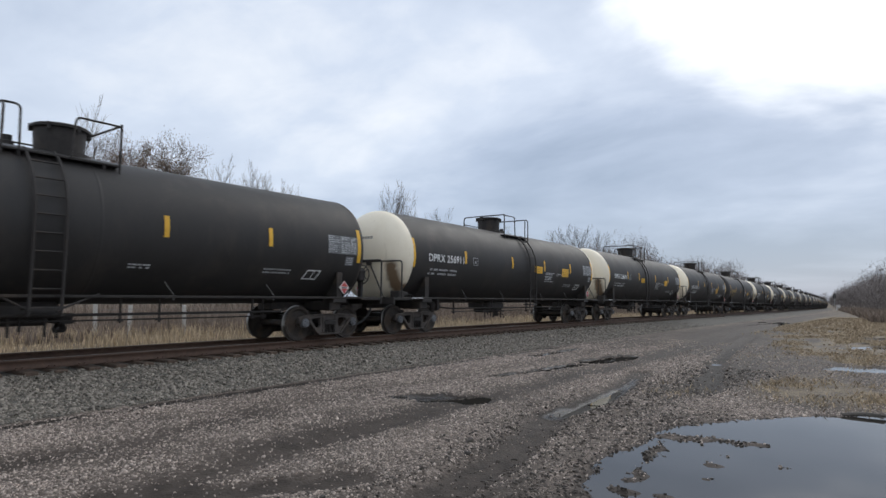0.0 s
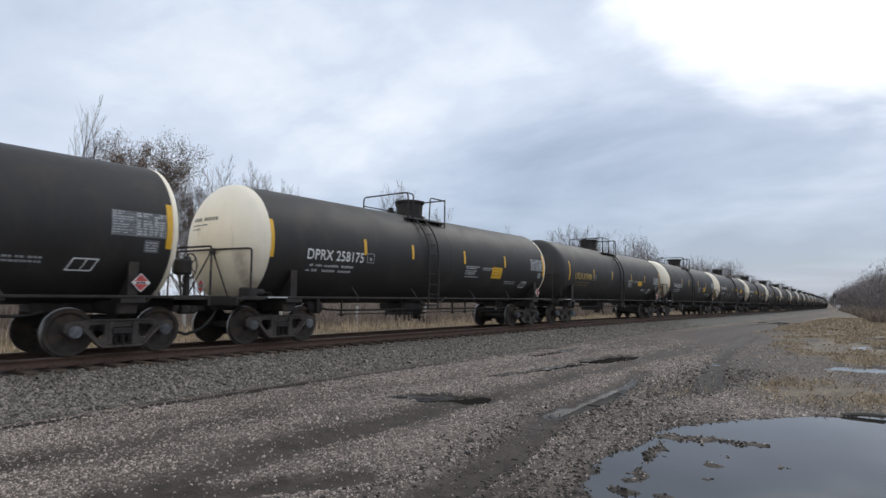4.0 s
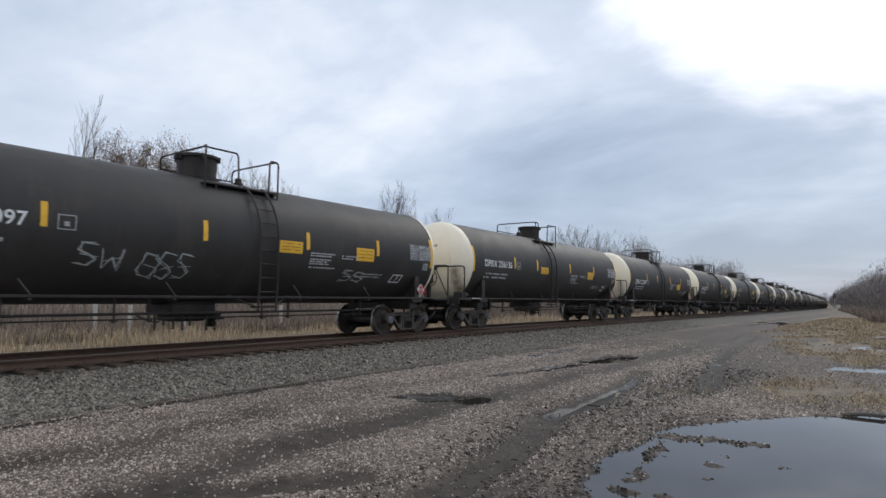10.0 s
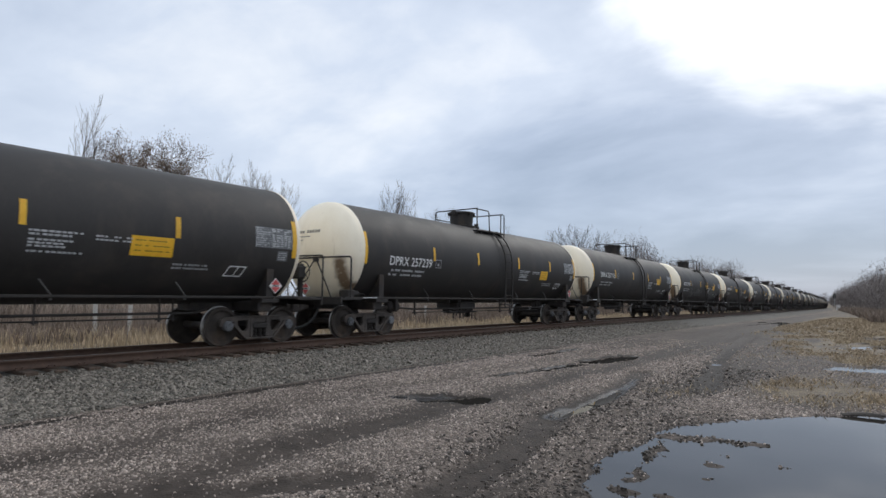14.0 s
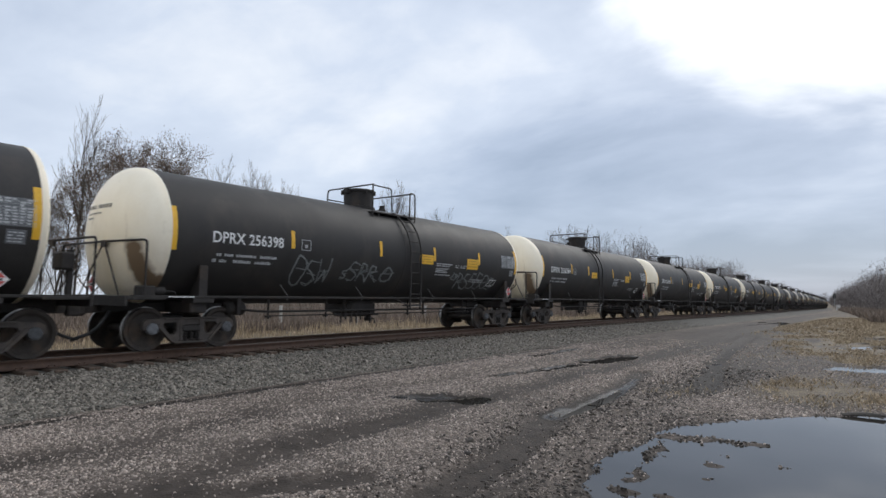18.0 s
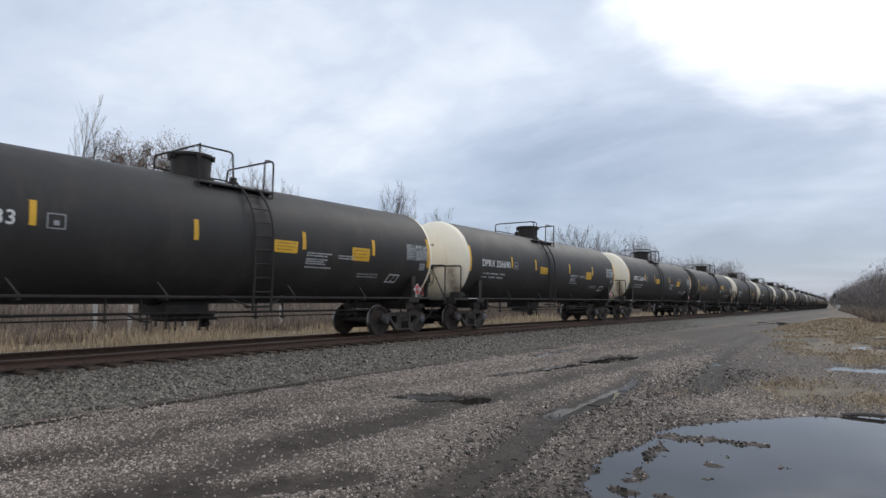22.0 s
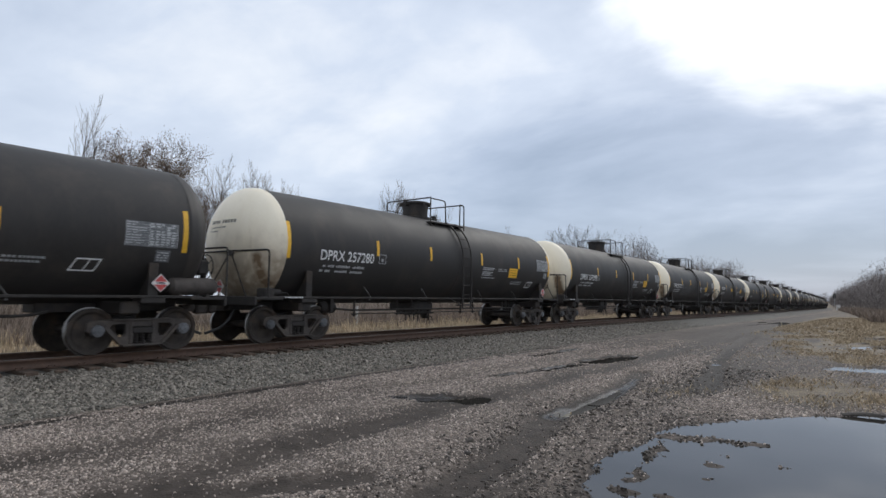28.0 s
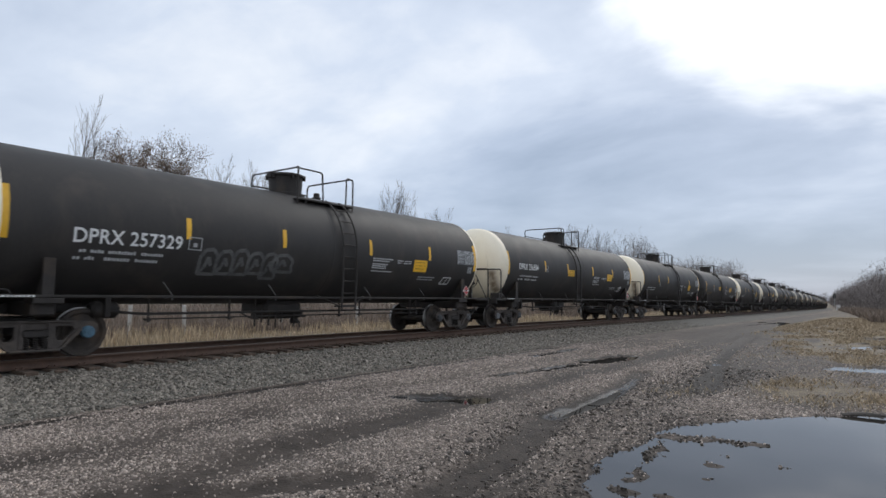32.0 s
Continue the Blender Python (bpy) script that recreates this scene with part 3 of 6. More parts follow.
def ground_z(x, y):
    x, y = np.asarray(x, float), np.asarray(y, float)
    z = GROUND_Z + line_z(y) + 0.05 * (fnoise(x * 0.5, y * 0.35, 2, 4) - 0.5) * smooth(3.4, 5, x) + 0.02 * (fnoise(x * 4, y * 4, 4, 3) - 0.5)
    z = z - 0.06 * lanes(x, y) + 0.06 * (fnoise(x * 4.5, y * 0.45, 14, 3) - 0.5) * (churn(x, y) + 0.25 * smooth(4.6, 6, x) * smooth(13, 11, x)) - pool_field(x, y) - 0.012 * toe_ditch(x, y)
    z = z + 0.25 * smooth(14, 40, x) * smooth(22, 60, y)
    return z


def grow(start, step, end, rate):
    out, s = [start], step
    while out[-1] < end:
        s *= rate
        out.append(out[-1] + s)
    return out


def dry_mask(x, y):
    f = fnoise(x * 0.55, y * 0.22, 31, 4)
    right = smooth(9.5, 11.0, x + 2.2 * (f - 0.5) + 0.02 * (y - 13)) * smooth(10.6, 13.4, y + 4 * (f - 0.5)) * smooth(0.30, 0.52, f + 0.16 * smooth(20, 40, y))
    far = smooth(6.5, 9.0, x + 0.03 * (y - 40)) * smooth(30, 48, y)
    right = right * (1 - 0.55 * np.exp(-((y - 15.8) / 1.7) ** 2))
    left = smooth(-3.4, -4.8, x)
    return np.clip(np.maximum.reduce([right, far * 0.65, left]), 0, 1)


def build_ground():
    xs = [-v for v in grow(0.0, 1.6, 2600, 1.16)][:0:-1] + list(np.arange(0.0, 3.0, 0.6)) + list(np.arange(3.0, 14.4, 0.055)) + grow(14.4, 0.055, 2600, 1.09)
    ys = [-v for v in grow(0.0, 0.3, 600, 1.25)][:0:-1] + list(np.arange(0.0, 1.8, 0.3)) + list(np.arange(1.8, 14.4, 0.06)) + grow(14.4, 0.06, 4200, 1.022)
    xs, ys = np.array(xs), np.array(ys)
    X, Y = np.meshgrid(xs, ys)
    Z = ground_z(X, Y)
    verts = np.stack([X, Y, Z], -1).reshape(-1, 3)
    nx, ny = len(xs), len(ys)
    i = (np.arange(ny - 1)[:, None] * nx + np.arange(nx - 1)[None]).ravel()
    me = mesh_from("ground", verts, np.stack([i, i + 1, i + nx + 1, i + nx], -1), M["ground"], True)
    soak = sodden(X, Y)
    wet = np.clip(lanes(X, Y) + soak + (0.2 + 0.55 * smooth(0.42, 0.62, fnoise(X * 4.5, Y * 0.45, 14, 3))) * churn(X, Y) + smooth(0.004, 0.03, pool_field(X, Y)) + 0.55 * smooth(10.6, 11.3, X) * smooth(11.5, 8, Y) + 0.5 * smooth(0.55, 0.75, fnoise(X * 0.8, Y * 0.4, 77, 4)) + 1.2 * toe_ditch(X, Y) + 0.75 * smooth(9.4, 10.3, X) * smooth(10.5, 12.5, Y) + 0.8 * smooth(12, 30, Y) * smooth(3.8, 5.5, X) * smooth(0.2, 0.6, fnoise(X * 0.7, Y * 0.2, 88, 4) + 0.1), 0, 1)
    dry = 1.15 * dry_mask(X, Y) * (1 - smooth(0.01, 0.03, pool_field(X, Y))) * (1 - 0.85 * np.clip(lanes(X, Y), 0, 1))
    for nm, val in (("mud", wet), ("dry", dry), ("soak", soak)):
        me.attributes.new(nm, "FLOAT", "POINT").data.foreach_set("value", val.ravel().astype(np.float32))
    tagged(new("ground", me), "wet grey gravel and mud with dry grass patches", "ground", kind="structure")


build_ground()


def build_puddle(x0, x1, y0, y1, label, z):
    """A sheet of still water with a rounded outline, a little under the rim of its hollow."""
    cx, cy = (x0 + x1) / 2, (y0 + y1) / 2
    n = 40
    bm = bmesh.new()
    bm.faces.new([bm.verts.new((cx + (x1 - x0) / 2 * (abs(math.cos(a)) ** 0.6) * (1 if math.cos(a) > 0 else -1), cy + (y1 - y0) / 2 * (abs(math.sin(a)) ** 0.6) * (1 if math.sin(a) > 0 else -1), z)) for a in [2 * math.pi * k / n for k in range(n)]])
    tagged(new("puddle", finish("puddle", bm, M["water"])), label, "puddle", "puddles on the dirt road", kind="structure")


build_puddle(10.84, 20.5, 2.0, 13.6, "wide shallow puddle mirroring the cloudy sky", GROUND_Z - WATER_DROP)
for ax, ay, bx, by, w, d in POOLS:
    m = w * 1.1 + 0.1
    tt = np.linspace(0.1, 0.9, 9)
    floor = float(np.mean(ground_z(ax + (bx - ax) * tt, ay + (by - ay) * tt)))
    build_puddle(min(ax, bx) - m, max(ax, bx) + m, min(ay, by) - m, max(ay, by) + m, "narrow dark puddle in a muddy wheel rut", floor + (0.42 if d < 0.055 else 0.62) * d)


# ---- ballast, rails, sleepers ----
def along(profile, ys, name, material, smooth_shade=False):
    """Draws a cross-section of (sideways, height) pairs along the line of the track."""
    ys = np.asarray(ys, float)
    lx, lz = line_x(ys), line_z(ys)
    p = np.asarray(profile, float)
    verts = np.stack([lx[:, None] + p[None, :, 0], np.repeat(ys[:, None], len(p), 1), lz[:, None] + p[None, :, 1]], -1).reshape(-1, 3)
    n = len(p)
    i = (np.arange(len(ys) - 1)[:, None] * n + np.arange(n)[None]).ravel()
    j = (np.arange(len(ys) - 1)[:, None] * n + (np.arange(n)[None] + 1) % n).ravel()
    return mesh_from(name, verts, np.stack([i, i + n, j + n, j], -1), material, smooth_shade)


TRACK_Y = np.array(list(np.arange(-40, 60, 2.0)) + list(np.arange(60, 900, 6.0)))


def shoulder(d):
    """Height of the ballast at a distance from the middle of the track."""
    return np.interp(np.abs(d), [0, 1.28, 1.42, 2.1, 4.06, 4.12], [-0.235, -0.235, -0.27, -0.30, GROUND_Z, GROUND_Z - 0.25])


def build_ballast():
    xs = np.array([-4.4, -3.2, -2.1, -1.75, -1.2, 0, 1.2, 1.75] + list(np.arange(1.9, 4.51, 0.1)))
    ys = np.array(list(np.arange(-30, 3, 1.0)) + list(np.arange(3, 30, 0.12)) + grow(30, 0.12, 900, 1.03))
    X, Y = np.meshgrid(xs, ys)
    toe = 0.35 * (fnoise(Y * 0.35, X * 0 + 1.0, 12, 3) - 0.5)
    Z = shoulder(np.abs(X) - toe * smooth(1.9, 4.1, np.abs(X))) + line_z(Y) + 0.05 * (fnoise(X * 5, Y * 5, 8, 3) - 0.5) * smooth(1.3, 2, np.abs(X))
    verts = np.stack([X + line_x(Y), Y, Z], -1).reshape(-1, 3)
    nx, ny = len(xs), len(ys)
    i = (np.arange(ny - 1)[:, None] * nx + np.arange(nx - 1)[None]).ravel()
    me = mesh_from("ballast", verts, np.stack([i, i + 1, i + nx + 1, i + nx], -1), M["ballast"], True)
    tagged(new("ballast", me), "sloping bed of grey-green crushed stone", "ballast", kind="structure")


build_ballast()
RAIL = [(-0.036, 0.0), (0.036, 0.0), (0.036, -0.035), (0.009, -0.05), (0.009, -0.145), (0.07, -0.165), (0.07, -0.175), (-0.07, -0.175), (-0.07, -0.165), (-0.009, -0.145), (-0.009, -0.05), (-0.036, -0.035)]
for side in (-1, 1):
    web = new("rail", along([(side * 0.753 + x, z - 0.004) for x, z in RAIL], TRACK_Y, "rail", M["rail"]))
    tagged(web, "rusty brown steel rail on wooden sleepers", "rail", "rails of the track", kind="structure")
    top = new("rail_head", along([(side * 0.753 - 0.030, 0.0), (side * 0.753 + 0.030, 0.0), (side * 0.753 + 0.030, -0.006), (side * 0.753 - 0.030, -0.006)], TRACK_Y, "rail_head", M["railhead"]))
    top.parent = web


def build_sleepers():
    """Timber sleepers, each its own piece near the camera, the far ones joined."""
    bm = box(bmesh.new(), -1.3, 1.3, -0.115, 0.115, -0.355, -0.178, 0.012)
    me = finish("sleeper", bm, M["tie"])
    bed = tagged(new("sleeper_row"), "dark creosoted timber sleepers set in ballast", "sleepers", kind="structure")
    rnd = random.Random(4)
    for k in range(150):
        y = -14 + k * 0.52
        ob = new("sleeper", me)
        ob.parent = bed
        ob.matrix_basis = pose(float(line_x(y)) + rnd.uniform(-0.05, 0.05), y + rnd.uniform(-0.03, 0.03), float(line_z(y)) + rnd.uniform(-0.01, 0.006), 0, 0, rnd.uniform(-1.2, 1.2))
    # tie plates and spikes under the near rail
    bm = box(bmesh.new(), -0.17, 0.17, -0.09, 0.09, -0.178, -0.162, 0.004)
    for sx in (-0.1, 0.1):
        for sy in (-0.05, 0.05):
            box(bm, sx - 0.012, sx + 0.012, sy - 0.012, sy + 0.012, -0.17, -0.13)
    plate = finish("tie_plate", bm, M["rail"])
    for k in range(150):
        y = -14 + k * 0.52
        for s in (-1, 1):
            ob = new("tie_plate", plate)
            ob.parent = bed
            ob.matrix_basis = pose(float(line_x(y)) + s * 0.753, y, float(line_z(y)))


build_sleepers()


# ---- tank cars ----
R, ZC, HALF, PITCH_HALF = 1.519, 2.50, 7.27, 8.49     # tank radius, height of its axis, half its length, half the car's length


HEAD, FLAT, FORE = 0.74, 0.20, 0.05        # bulge of the leading and of the flatter trailing ends, lap of the leading rim


def skin(bm, y0, y1, a0, a1, lift=0.006, thick=0.004, ny=1, na=6, slant=0.0):
    """A thin plate bent round the tank, from the angle a0 to a1 (degrees above the side). slant: shift along the car from bottom to top."""
    grid = []
    for j in range(na + 1):
        a = radians(a0 + (a1 - a0) * j / na)
        row = []
        for i in range(ny + 1):
            y = y0 + (y1 - y0) * i / ny + slant * j / na
            row.append(tuple(bm.verts.new(((R + h) * math.cos(a), y, ZC + (R + h) * math.sin(a))) for h in (lift - thick, lift)))
        grid.append(row)
    for j in range(na):
        for i in range(ny):
            q = [grid[j][i], grid[j][i + 1], grid[j + 1][i + 1], grid[j + 1][i]]
            bm.faces.new([v[1] for v in q])
    edge = [grid[0][i] for i in range(ny + 1)] + [grid[j][ny] for j in range(1, na + 1)] + [grid[na][i] for i in range(ny - 1, -1, -1)] + [grid[j][0] for j in range(na - 1, 0, -1)]
    for p, q in zip(edge, edge[1:] + edge[:1]):
        bm.faces.new((p[0], q[0], q[1], p[1]))
    return bm


def stroke(bm, pts, width, lift=0.005):
    """A painted stroke on the side of the tank through (along, angle) points."""
    for (y0, a0), (y1, a1) in zip(pts, pts[1:]):
        d = Vector((y1 - y0, radians(a1 - a0) * R))
        if d.length < 1e-5:
            continue
        nrm = Vector((-d.y, d.x)).normalized() * width / 2
        steps = max(1, int(abs(a1 - a0) / 5))
        prev = None
        for i in range(steps + 1):
            t = i / steps
            y, a = y0 + (y1 - y0) * t, radians(a0 + (a1 - a0) * t)
            cur = [bm.verts.new(((R + lift) * math.cos(a + s * nrm.y / R), y + s * nrm.x, ZC + (R + lift) * math.sin(a + s * nrm.y / R))) for s in (-1, 1)]
            if prev:
                bm.faces.new((prev[0], prev[1], cur[1], cur[0]))
            prev = cur
    return bm


LETTERS = {}


def letters(text, height):
    """Flat letters of the built-in font as (mesh points, faces), lower left at the origin."""
    key = (text, height)
    if key not in LETTERS:
        cu = bpy.data.curves.new("lettering", "FONT")
        cu.body, cu.size, cu.offset = text, height / 0.7, 0.006
        cu.space_character = 1.06
        ob = bpy.data.objects.new("lettering", cu)
        scene.collection.objects.link(ob)
        bpy.context.view_layer.update()
        me = bpy.data.meshes.new_from_object(ob.evaluated_get(bpy.context.evaluated_depsgraph_get()))
        bm = bmesh.new()
        bm.from_mesh(me)
        bpy.data.objects.remove(ob)
        bpy.data.curves.remove(cu)
        bpy.data.meshes.remove(me)
        bmesh.ops.remove_doubles(bm, verts=bm.verts, dist=1e-5)
        bmesh.ops.triangulate(bm, faces=bm.faces)
        for _ in range(3):
            long = [e for e in bm.edges if abs(e.verts[0].co.y - e.verts[1].co.y) > height * 0.3]
            bmesh.ops.subdivide_edges(bm, edges=long, cuts=1)
            bmesh.ops.triangulate(bm, faces=bm.faces)
        bm.verts.index_update()
        LETTERS[key] = ([v.co.copy() for v in bm.verts], [[v.index for v in f.verts] for f in bm.faces])
        bm.free()
    return LETTERS[key]


def lettering(text, height, y0, y1, angle, lift=0.006):
    """Letters wrapped on the near side of the tank, from y0 to y1, with their foot at an angle."""
    vs, fs = letters(text, height)
    wide = max(v.x for v in vs)
    bm = bmesh.new()
    made = []
    for v in vs:
        a = radians(angle) + v.y / R
        made.append(bm.verts.new(((R + lift) * math.cos(a), y0 + v.x / wide * (y1 - y0), ZC + (R + lift) * math.sin(a))))
    for f in fs:
        try:
            bm.faces.new([made[i] for i in f])
        except ValueError:
            pass
    return bm


def bars(bm, rnd, y0, y1, a0, rows, step=2.6, tall=1.3, gap=0.35, lift=0.006, size=1.0):
    """Rows of small bars that stand for writing too small to read, downwards from the angle a0."""
    for r in range(rows):
        y, a = y0, a0 - step * r
        while y < y1 - 0.03:
            w = min(rnd.uniform(0.035, 0.075) * size, y1 - y)
            skin(bm, y, y + w, a - tall, a, lift, 0.003, 1, 1)
            y += w + 0.018 * size + (rnd.uniform(0.4, 1.0) * gap * 0.3 if rnd.random() < 0.18 else 0)
    return bm


def frame_on_skin(bm, y0, y1, a0, a1, w=0.025, slant=0.0):
    k = math.degrees(w / R)
    skin(bm, y0, y1, a0, a0 + k, ny=1, na=1)
    skin(bm, y0 + slant, y1 + slant, a1 - k, a1, ny=1, na=1)
    skin(bm, y0, y0 + w, a0, a1, na=4, slant=slant, lift=0.007)
    skin(bm, y1 - w, y1, a0, a1, na=4, slant=slant, lift=0.007)
    return bm


def shell_mesh():
    bm = bmesh.new()
    prof = [(-HALF, R - 0.02)]
    for y in (-HALF + 0.02, 0.3, HALF - 0.02):
        if abs(y) < 7:
            prof += [(y - 0.03, R), (y - 0.012, R + 0.004), (y + 0.012, R + 0.004), (y + 0.03, R)]
        else:
            prof += [(y, R)]
    prof.append((HALF, R - 0.02))
    return finish("tank_shell", lathe(bm, prof, 72, "y", (0, 0, ZC)), M["black"], 9)


def head_y(r):
    """How far a dished end stands out at a distance from its middle."""
    return -0.05 - HEAD * math.sqrt(max(0.0, 1 - (r / R) ** 2))


def head_mesh(material, deep):
    """A dished tank end with a weld bead at the rim; it bulges towards -y from y = 0."""
    prof = [(0.04, R + 0.008), (0.0, R + 0.008), (-0.03, R)]
    for k in range(1, 19):
        a = radians(90 * k / 18)
        prof.append((-0.05 - deep * math.sin(a), R * math.cos(a) if k < 18 else 0))
    return finish("tank_head", lathe(bmesh.new(), prof, 64, "y", (0, 0, ZC)), material, 40)


def wheel_mesh():
    bm = bmesh.new()
    tread = [(0.070, 0.452), (0.060, 0.457), (-0.035, 0.460), (-0.045, 0.482), (-0.062, 0.482), (-0.070, 0.470)]
    lathe(bm, [(0.052, 0.12), (0.052, 0.20), (0.018, 0.27), (0.022, 0.34), (0.066, 0.385)] + [tread[0]], 40, "x")
    lathe(bm, tread, 40, "x")
    lathe(bm, [tread[-1], (-0.066, 0.385), (-0.03, 0.33), (-0.028, 0.24), (-0.07, 0.18), (-0.07, 0.09)], 40, "x")
    lathe(bm, [(0.052, 0.12), (0.09, 0.11), (0.09, 0.0)], 24, "x")
    bmesh.ops.remove_doubles(bm, verts=bm.verts, dist=1e-4)
    me = finish("wheel", bm, [M["wheel"], M["tread"]], 40)
    for p in me.polygons:
        r = math.hypot(p.center.y, p.center.z)
        if 0.4535 < r < 0.4795 and -0.05 < p.center.x < 0.066:
            p.material_index = 1
    return me


def side_frame_mesh():
    """A cast bogie side frame with its two windows, pedestal jaws and sloping arms."""
    outer = [(-1.06, 0.62), (-0.98, 0.67), (-0.55, 0.70), (0.55, 0.70), (0.98, 0.67), (1.06, 0.62), (1.08, 0.47), (1.00, 0.43), (0.93, 0.56), (0.80, 0.57), (0.74, 0.44), (0.66, 0.42),
             (0.46, 0.20), (0.36, 0.15), (-0.36, 0.15), (-0.46, 0.20), (-0.66, 0.42), (-0.74, 0.44), (-0.80, 0.57), (-0.93, 0.56), (-1.00, 0.43), (-1.08, 0.47)]
    win = [(0.33, 0.60), (0.60, 0.59), (0.64, 0.53), (0.47, 0.34), (0.38, 0.34), (0.33, 0.40)]
    centre = [(-0.22, 0.54), (0.22, 0.54), (0.22, 0.24), (-0.22, 0.24)]
    bm = prism(bmesh.new(), [outer, win, [(-y, z) for y, z in reversed(win)], centre], -0.055, 0.055)
    bmesh.ops.bevel(bm, geom=[e for e in bm.edges if len(e.link_faces) == 2 and e.calc_face_angle(0) > 1.2], offset=0.014, segments=1, affect="EDGES")
    # flanges of the arms and of the top chord, and the bolster's end
    box(bm, -0.09, 0.10, -0.62, 0.62, 0.665, 0.705, 0.01)
    box(bm, -0.09, 0.10, -0.40, 0.40, 0.145, 0.185, 0.01)
    for s in (-1, 1):
        for x0, x1 in ((0.05, 0.10),):
            vs = []
            for y, z in ((0.36, 0.16), (0.46, 0.20), (0.78, 0.53), (0.72, 0.58)):
                vs.append((s * y, z))
            prism(bm, [vs if s > 0 else vs[::-1]], x0, x1)
        box(bm, -0.07, 0.08, s * 0.225 - 0.04, s * 0.225 + 0.04, 0.2, 0.66, 0.01)
    return finish("side_frame", bm, M["cast"], 35)


def spring_mesh():
    bm = bmesh.new()
    for y in (-0.14, 0.0, 0.14):
        for x in (-0.05, 0.06):
            pts = [(x + 0.045 * math.cos(a), y + 0.045 * math.sin(a), 0.20 + 0.2 * a / (12 * math.pi)) for a in [k * math.pi / 3 for k in range(37)]]
            tube(bm, pts, 0.014, 4)
    box(bm, -0.09, 0.105, -0.215, 0.215, 0.405, 0.53, 0.02)
    return finish("spring_nest", bm, M["steel"], 40)


def cap_mesh():
    bm = lathe(bmesh.new(), [(-0.12, 0.118), (0.0, 0.118), (0.012, 0.108), (0.012, 0.085), (0.03, 0.08), (0.034, 0.0)], 24, "x")
    for k in range(3):
        a = 2 * math.pi * k / 3
        lathe(bm, [(0.02, 0.02), (0.05, 0.02), (0.052, 0.0)], 6, "x", (0, 0.05 * math.cos(a), 0.05 * math.sin(a)))
    return finish("bearing_cap", bm, M["cap"], 35)


MESH = {}


def shared(name, maker, *args):
    key = (name, *[a.name if hasattr(a, "name") else a for a in args])
    if key not in MESH:
        MESH[key] = maker(*args)
    return MESH[key]


AXLE = 0.876
SPINNING = []          # wheels and caps that turn, with their place in the bogie


def bogie(car, y, blue=0):
    bm = box(bmesh.new(), -1.0, 1.0, -0.2, 0.2, 0.42, 0.64, 0.03)
    box(bm, -0.3, 0.3, -0.26, 0.26, 0.6, 0.76, 0.03)
    for s in (-1, 1):
        tube(bm, [(-0.8, s * 0.5, 0.33), (0.8, s * 0.5, 0.33)], 0.045, 8)
        box(bm, -0.82, 0.82, s * 0.40 - 0.03, s * 0.40 + 0.03, 0.28, 0.42, 0.01)
    b = part("bogie", shared("bogie", lambda: finish("bogie", bm, M["steel"])), None, car)
    b.matrix_basis = pose(0, y, 0)
    for s in (-1, 1):
        f = part("side_frame", shared("side_frame", side_frame_mesh), None, b)
        f.matrix_basis = pose(s * 1.02, 0, 0, 0, 0, 0 if s > 0 else 180)
        sp = tagged(part("spring_nest", shared("spring_nest", spring_mesh), None, b), kind="stuff")
        sp.matrix_basis = pose(s * 1.02, 0, 0, 0, 0, 0 if s > 0 else 180)
        for e in (-1, 1):
            w = part("wheel", shared("wheel", wheel_mesh), None, b)
            w.matrix_basis = pose(s * 0.765, e * AXLE, 0.457, 0, 0, 0 if s > 0 else 180)
            SPINNING.append((w, ("wheel", s, e)))
            c = part("bearing_cap", shared("bearing_cap", cap_mesh), None, b)
            c.matrix_basis = pose(s * 1.12, e * AXLE, 0.475, 0, 0, 0 if s > 0 else 180)
            SPINNING.append((c, ("cap", s, e)))
            if blue and s > 0 and e == blue:
                c.data = shared("blue_bearing_cap", blue_cap)
                c["label"] = "blue painted bearing cap"
    for e in (-1, 1):
        ax = part("axle", shared("axle", lambda: finish("axle", lathe(bmesh.new(), [(-1.0, 0.0), (-1.0, 0.075), (-0.85, 0.08), (-0.8, 0.1), (-0.5, 0.085), (0.5, 0.085), (0.8, 0.1), (0.85, 0.08), (1.0, 0.075), (1.0, 0.0)], 16, "x"), M["wheel"])), None, b)
        ax.matrix_basis = pose(0, e * AXLE, 0.457)
    return b


def blue_cap():
    me = cap_mesh()
    me.materials.clear()
    me.materials.append(M["blue_cap"])
    return me


